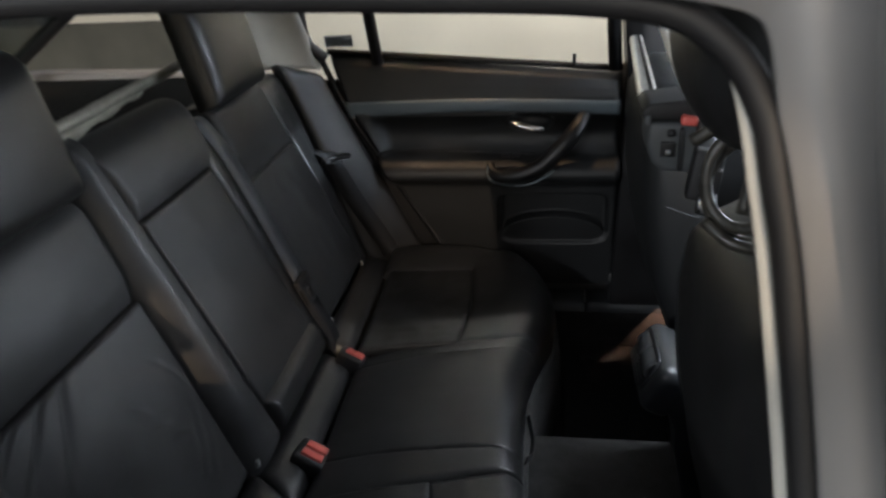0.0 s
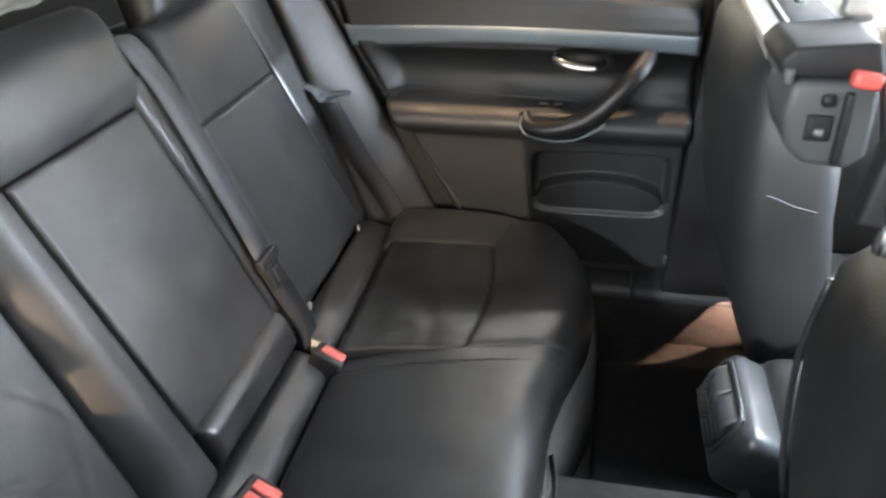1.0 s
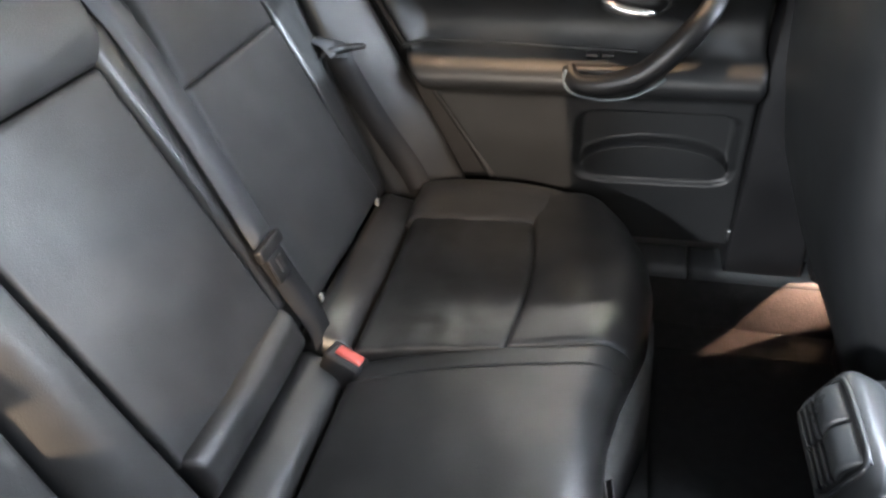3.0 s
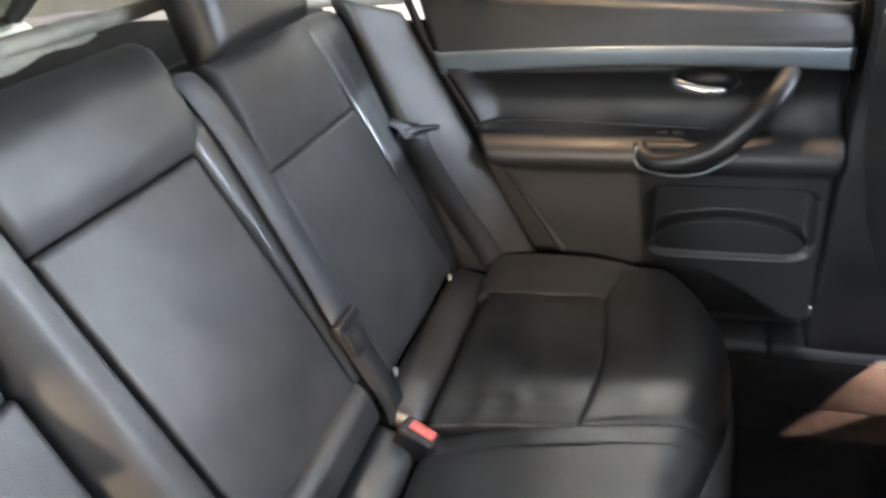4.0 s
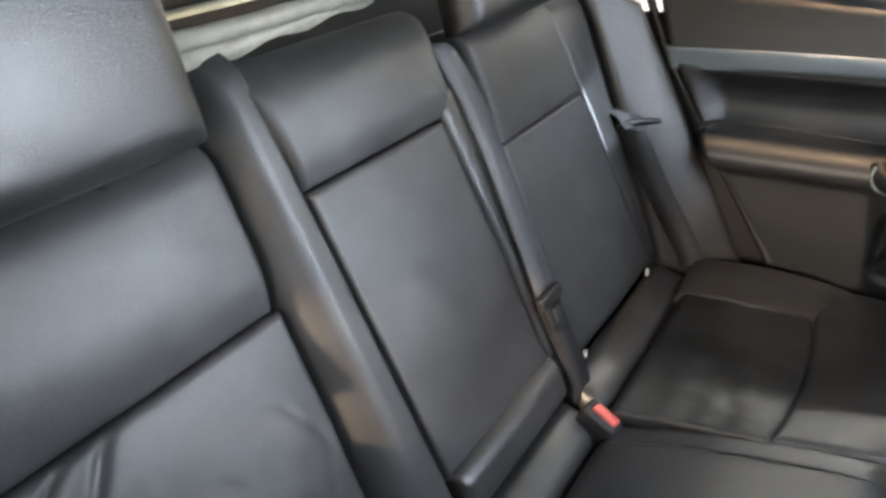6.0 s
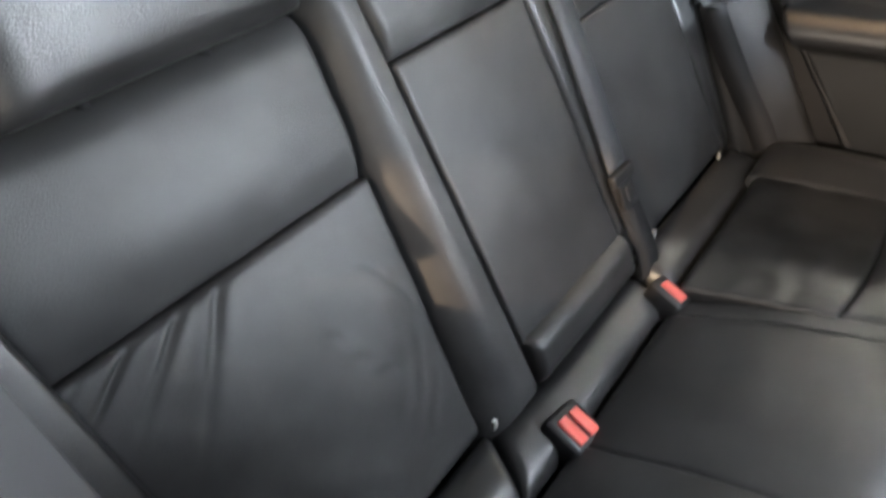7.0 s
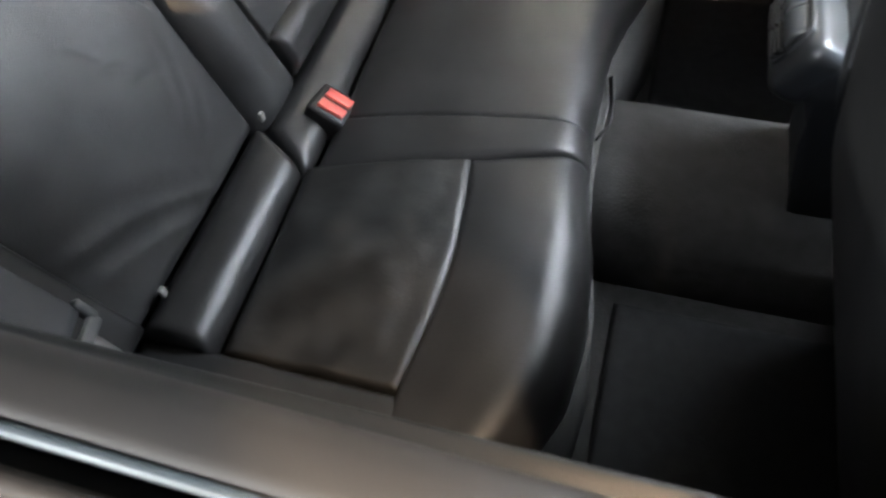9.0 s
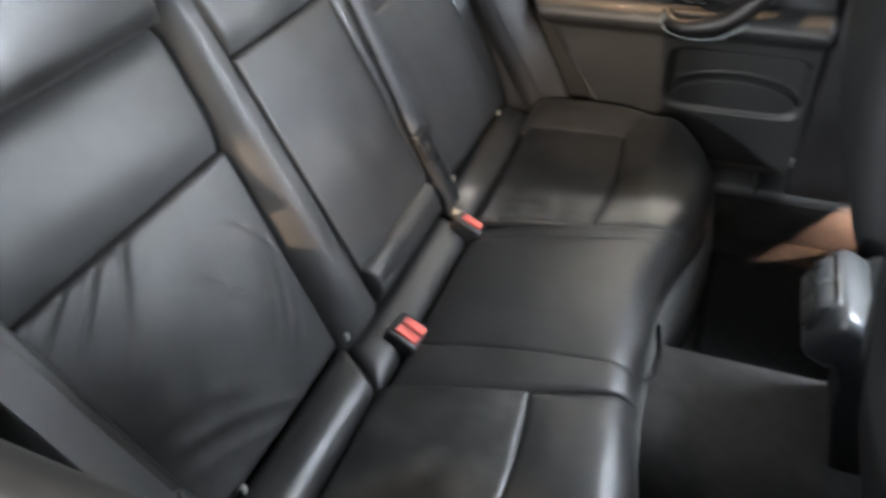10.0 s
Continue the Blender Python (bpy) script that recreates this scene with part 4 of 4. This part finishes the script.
def front_seat(yc, label, shell, top, twist=0.0):
    crown = ((top - 0.06, 0.655, 0.218), (top - 0.02, 0.672, 0.19), (top, 0.690, 0.15))
    if shell is LEATHER:
        crown = ((top - 0.08, 0.658, 0.222), (top - 0.05, 0.676, 0.205), (top - 0.02, 0.708, 0.180), (top, 0.745, 0.14), (top + 0.012, 0.775, 0.08))
    st = thing("front_seat", (1.0, yc, FLOOR_Z), label, "car seat", "front seats")
    secs = []
    for z, x, hw in ((0.36, 0.835, 0.200), (0.42, 0.815, 0.212), (0.48, 0.785, 0.232), (0.60, 0.730, 0.243), (0.72, 0.686, 0.246), (0.85, 0.662, 0.244), (0.95, 0.654, 0.236)) + crown:
        ring = []
        for k in range(36):
            a = 2 * math.pi * k / 36
            ca, sa = math.cos(a), math.sin(a)
            px = abs(ca) ** 0.55 * (1 if ca > 0 else -1)
            py = abs(sa) ** 0.42 * (1 if sa > 0 else -1)
            d = 0.075 if z < top - 0.01 else 0.05 if z <= top else 0.02
            ring.append((x + d + d * px, yc + hw * py, z))
        secs.append(ring)
    part("backrest", loft(secs), shell, st)
    part("seat_cushion", pad(flat((0.86, yc - 0.25, 0.56), (0.86, yc + 0.25, 0.56), (1.38, yc + 0.25, 0.58), (1.38, yc - 0.25, 0.58)), (0, 0, 1), 0.5, 0.5, 0.16, (0.05,) * 4, 0.01), LEATHER, st)
    part("seat_rail", blk((1.1, yc, 0.35), (0.5, 0.36, 0.13), 0.02), BLACK, st)
    hr = part("headrest", cushion_ball((0.672 if shell is LEATHER else 0.705, yc + twist, 1.305 if shell is LEATHER else top + 0.235), (0.070, 0.152, 0.096)), LEATHER, st, "padded black leather headrest")
    for d in (-0.06, 0.06):
        part("post", tube([(0.740, yc + d, top - 0.03), (0.712, yc + d, top + 0.14)], 0.007, 1), STEEL, hr)
    return st


fs = front_seat(-0.42, "black leather front seat seen from behind, with coiled tubing on it", LEATHER, 1.10)
part("piping", tube([(0.672, -0.215, 1.00), (0.668, -0.205, 0.90), (0.690, -0.200, 0.74), (0.745, -0.203, 0.60)], 0.003, 6), SOFT, fs)
ds = front_seat(0.40, "front seat with a dark grey moulded back shell", BACKSHELL, 1.10)

part("shell_seam", tube([(0.700, 0.1545, 0.897), (0.717, 0.153, 0.891), (0.738, 0.1525, 0.883), (0.765, 0.1535, 0.876)], 0.0016, 6), BACKSHELL, ds)
# coiled tubing hung under the near headrest
cl = thing("coiled_tube", (0.655, -0.45, 1.07), "loops of black rubber tubing hung behind the front seat", "tubing")
CR, CU, CD = Vector((0.954, -0.300, 0.0)), Vector((0.110, 0.350, 0.930)), Vector((0.279, 0.887, -0.369))


def coil_at(p, q, d=0.0):
    """A place on the hanging coil: p sideways, q up, d deeper."""
    return Vector((0.660, -0.500, 1.190)) + CR * p + CU * q + CD * d


for r0, r1, dp, dq, dd in ((0.034, 0.043, 0, 0, 0), (0.040, 0.047, 0.006, -0.008, 0.016)):
    part("loop", tube([coil_at(dp + r0 * math.cos(a), dq + r1 * math.sin(a), dd + 0.006 * math.sin(a * 2)) for a in (2 * math.pi * i / 30 for i in range(31))], 0.0056, 1, 10), COILRUBBER, cl)
part("strand", tube([coil_at(0.006, 0.046), coil_at(0.004, 0.010, -0.004), coil_at(0.0, -0.030)], 0.0056, 6), COILRUBBER, cl)
part("strand", tube([coil_at(-0.050, 0.030), coil_at(-0.020, 0.047, -0.006), coil_at(0.03, 0.049), coil_at(0.08, 0.036)], 0.0060, 6), COILRUBBER, cl)
part("strand", tube([coil_at(-0.030, -0.040, 0.004), coil_at(0.0, -0.058, 0.0), coil_at(0.06, -0.056, 0.01)], 0.0056, 6), COILRUBBER, cl)

# roof carrier bars laid across the front seats
rk = thing("roof_carrier", (0.63, -0.2, 1.10), "dismounted roof carrier with aluminium bars and grey plastic foot", "roof rack")
for k, (p, q) in enumerate((((0.622, -0.125, 1.158), (0.676, 0.60, 1.120)), ((0.672, -0.12, 1.190), (0.735, 0.58, 1.150)), ((0.735, -0.20, 1.215), (0.785, 0.50, 1.19)))):
    d = Vector(q) - Vector(p)
    m = d.to_track_quat("Y", "Z").to_matrix().to_4x4()
    bar = part("bar", blk((Vector(p) + Vector(q)) / 2, (0.028, d.length, 0.021), 0.009, m, 4), ALU, rk, "bright aluminium bar")
    part("groove", blk((Vector(p) + Vector(q)) / 2 + m.to_3x3() @ Vector((0.004, 0.01, 0.0097)), (0.006, d.length * 0.96, 0.003), 0.001, m), RUBBER, bar)
FT = Euler((radians(-6), radians(8), radians(-4))).to_matrix().to_4x4()
foot = part("foot", prism([(0.614, 1.157), (0.611, 1.130), (0.618, 1.106), (0.632, 1.094), (0.664, 1.091), (0.676, 1.102), (0.674, 1.157)], "y", -0.206, -0.130, 0.006), GREYPLASTIC, rk, "grey plastic clamp foot")
part("clamp_block", prism([(0.607, 1.158), (0.603, 1.170), (0.612, 1.180), (0.668, 1.186), (0.676, 1.165), (0.672, 1.158)], "y", -0.200, -0.120, 0.004), RUBBER, rk)
part("edge_strip", blk((0.611, -0.168, 1.160), (0.008, 0.076, 0.012), 0.003), GREYPLASTIC, rk)
sk = part("socket", blk((0.637, -0.2075, 1.124), (0.018, 0.005, 0.020), 0.002), RUBBER, rk)
part("lock_plug", blk((0.637, -0.2105, 1.121), (0.007, 0.004, 0.007), 0.002), STEEL, sk)
part("bolt_hole", blk((0.640, -0.2075, 1.145), (0.010, 0.005, 0.010), 0.0045, None, 3), RUBBER, rk)
part("slot", blk((0.653, -0.2085, 1.124), (0.006, 0.008, 0.056), 0.002), BLACK, rk)
part("clip", blk((0.659, -0.214, 1.163), (0.020, 0.015, 0.012), 0.004, FT, 3), RED, rk, "red plastic clip")
part("strap_end", blk((0.674, -0.248, 1.150), (0.024, 0.085, 0.012), 0.004, Euler((radians(14), 0, radians(-12))).to_matrix().to_4x4()), RUBBER, rk)
part("clamp_arm", blk((0.668, -0.290, 1.120), (0.034, 0.026, 0.060), 0.004, FT), RUBBER, rk)
part("clamp_cap", blk((0.672, -0.306, 1.118), (0.022, 0.012, 0.030), 0.003, FT), BLACK, rk)
part("bolt", blk((0.664, -0.312, 1.090), (0.014, 0.012, 0.022), 0.004, FT), CHROME, rk)

# unseen warm lamp added beside far front seat; cover slot shapes the light patch
fl = thing("added_floor_lamp", (0.85, 0.64, 0.45), "unseen warm lamp added to throw the footwell's light patch", "lamp")
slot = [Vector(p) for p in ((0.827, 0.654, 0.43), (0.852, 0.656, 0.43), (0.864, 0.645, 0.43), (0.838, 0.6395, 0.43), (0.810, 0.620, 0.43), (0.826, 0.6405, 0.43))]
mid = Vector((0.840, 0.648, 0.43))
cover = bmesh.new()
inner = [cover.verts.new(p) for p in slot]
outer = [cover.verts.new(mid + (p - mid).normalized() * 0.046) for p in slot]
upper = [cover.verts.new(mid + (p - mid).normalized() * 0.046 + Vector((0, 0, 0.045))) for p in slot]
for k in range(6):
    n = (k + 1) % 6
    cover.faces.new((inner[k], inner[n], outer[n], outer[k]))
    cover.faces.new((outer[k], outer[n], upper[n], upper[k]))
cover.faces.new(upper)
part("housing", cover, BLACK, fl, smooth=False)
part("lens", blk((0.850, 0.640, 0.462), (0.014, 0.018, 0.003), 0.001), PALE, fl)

# ---- centre console ----
cn = thing("centre_console", (0.9, YC, 0.43), "centre console end with rear air vents, grey and black", "console")
part("body", prism([(0.740, 0.36), (0.722, 0.56), (0.684, 0.635), (0.690, 0.650), (0.712, 0.694), (1.45, 0.705), (1.45, 0.36)], "y", -0.104, 0.074, 0.016), BACKSHELL, cn)
part("lid", pad(flat((0.716, -0.104, 0.708), (1.25, -0.104, 0.735), (1.25, 0.072, 0.735), (0.716, 0.072, 0.708)), (0, 0, 1), 0.5, 0.18, 0.03, (0.03, 0.02, 0.02, 0.02), 0.01), LEATHER, cn, "padded black lid")
VM = Euler((0, radians(27), 0)).to_matrix().to_4x4()


def face_at(x, y, z):
    """A place on the console's tilted end: x out of it (minus), y across, z up along it."""
    return Vector((0.665, -0.016, 0.677)) + VM.to_3x3() @ Vector((x, y, z))


vp = part("vent_panel", blk(face_at(0.024, 0, -0.004), (0.056, 0.172, 0.092), 0.024, VM, 6), VENTPLASTIC, cn, "grey rounded vent surround")
part("vent_recess", blk(face_at(-0.0030, 0.008, 0.0), (0.006, 0.116, 0.066), 0.002, VM), RUBBER, vp)
rim = [face_at(-0.0055, 0.008 + 0.061 * math.copysign(abs(math.cos(a)) ** 0.35, math.cos(a)), 0.035 * math.copysign(abs(math.sin(a)) ** 0.35, math.sin(a))) for a in (2 * math.pi * k / 48 for k in range(49))]
part("vent_rim", tube(rim, 0.0028, 1, 8), VENTPLASTIC, vp)
for y in (-0.020, 0.036):
    part("flap", pad(lambda u, v, y=y: face_at(-0.007 - 0.010 * math.sin(math.pi * (0.15 + 0.85 * v)), y - 0.0255 + 0.051 * u, -0.008 + 0.036 * v), (-0.89, 0, 0.45), 0.051, 0.036, 0.008, (0.003,) * 4, 0.0, 10, 12), VENTPLASTIC, vp, "smooth grey air flap")
    for k in range(3):
        part("slat", blk(face_at(-0.0085, y, -0.0285 + 0.0078 * k), (0.008, 0.048, 0.0036), 0.0014, VM, 2), VENTPLASTIC, vp)
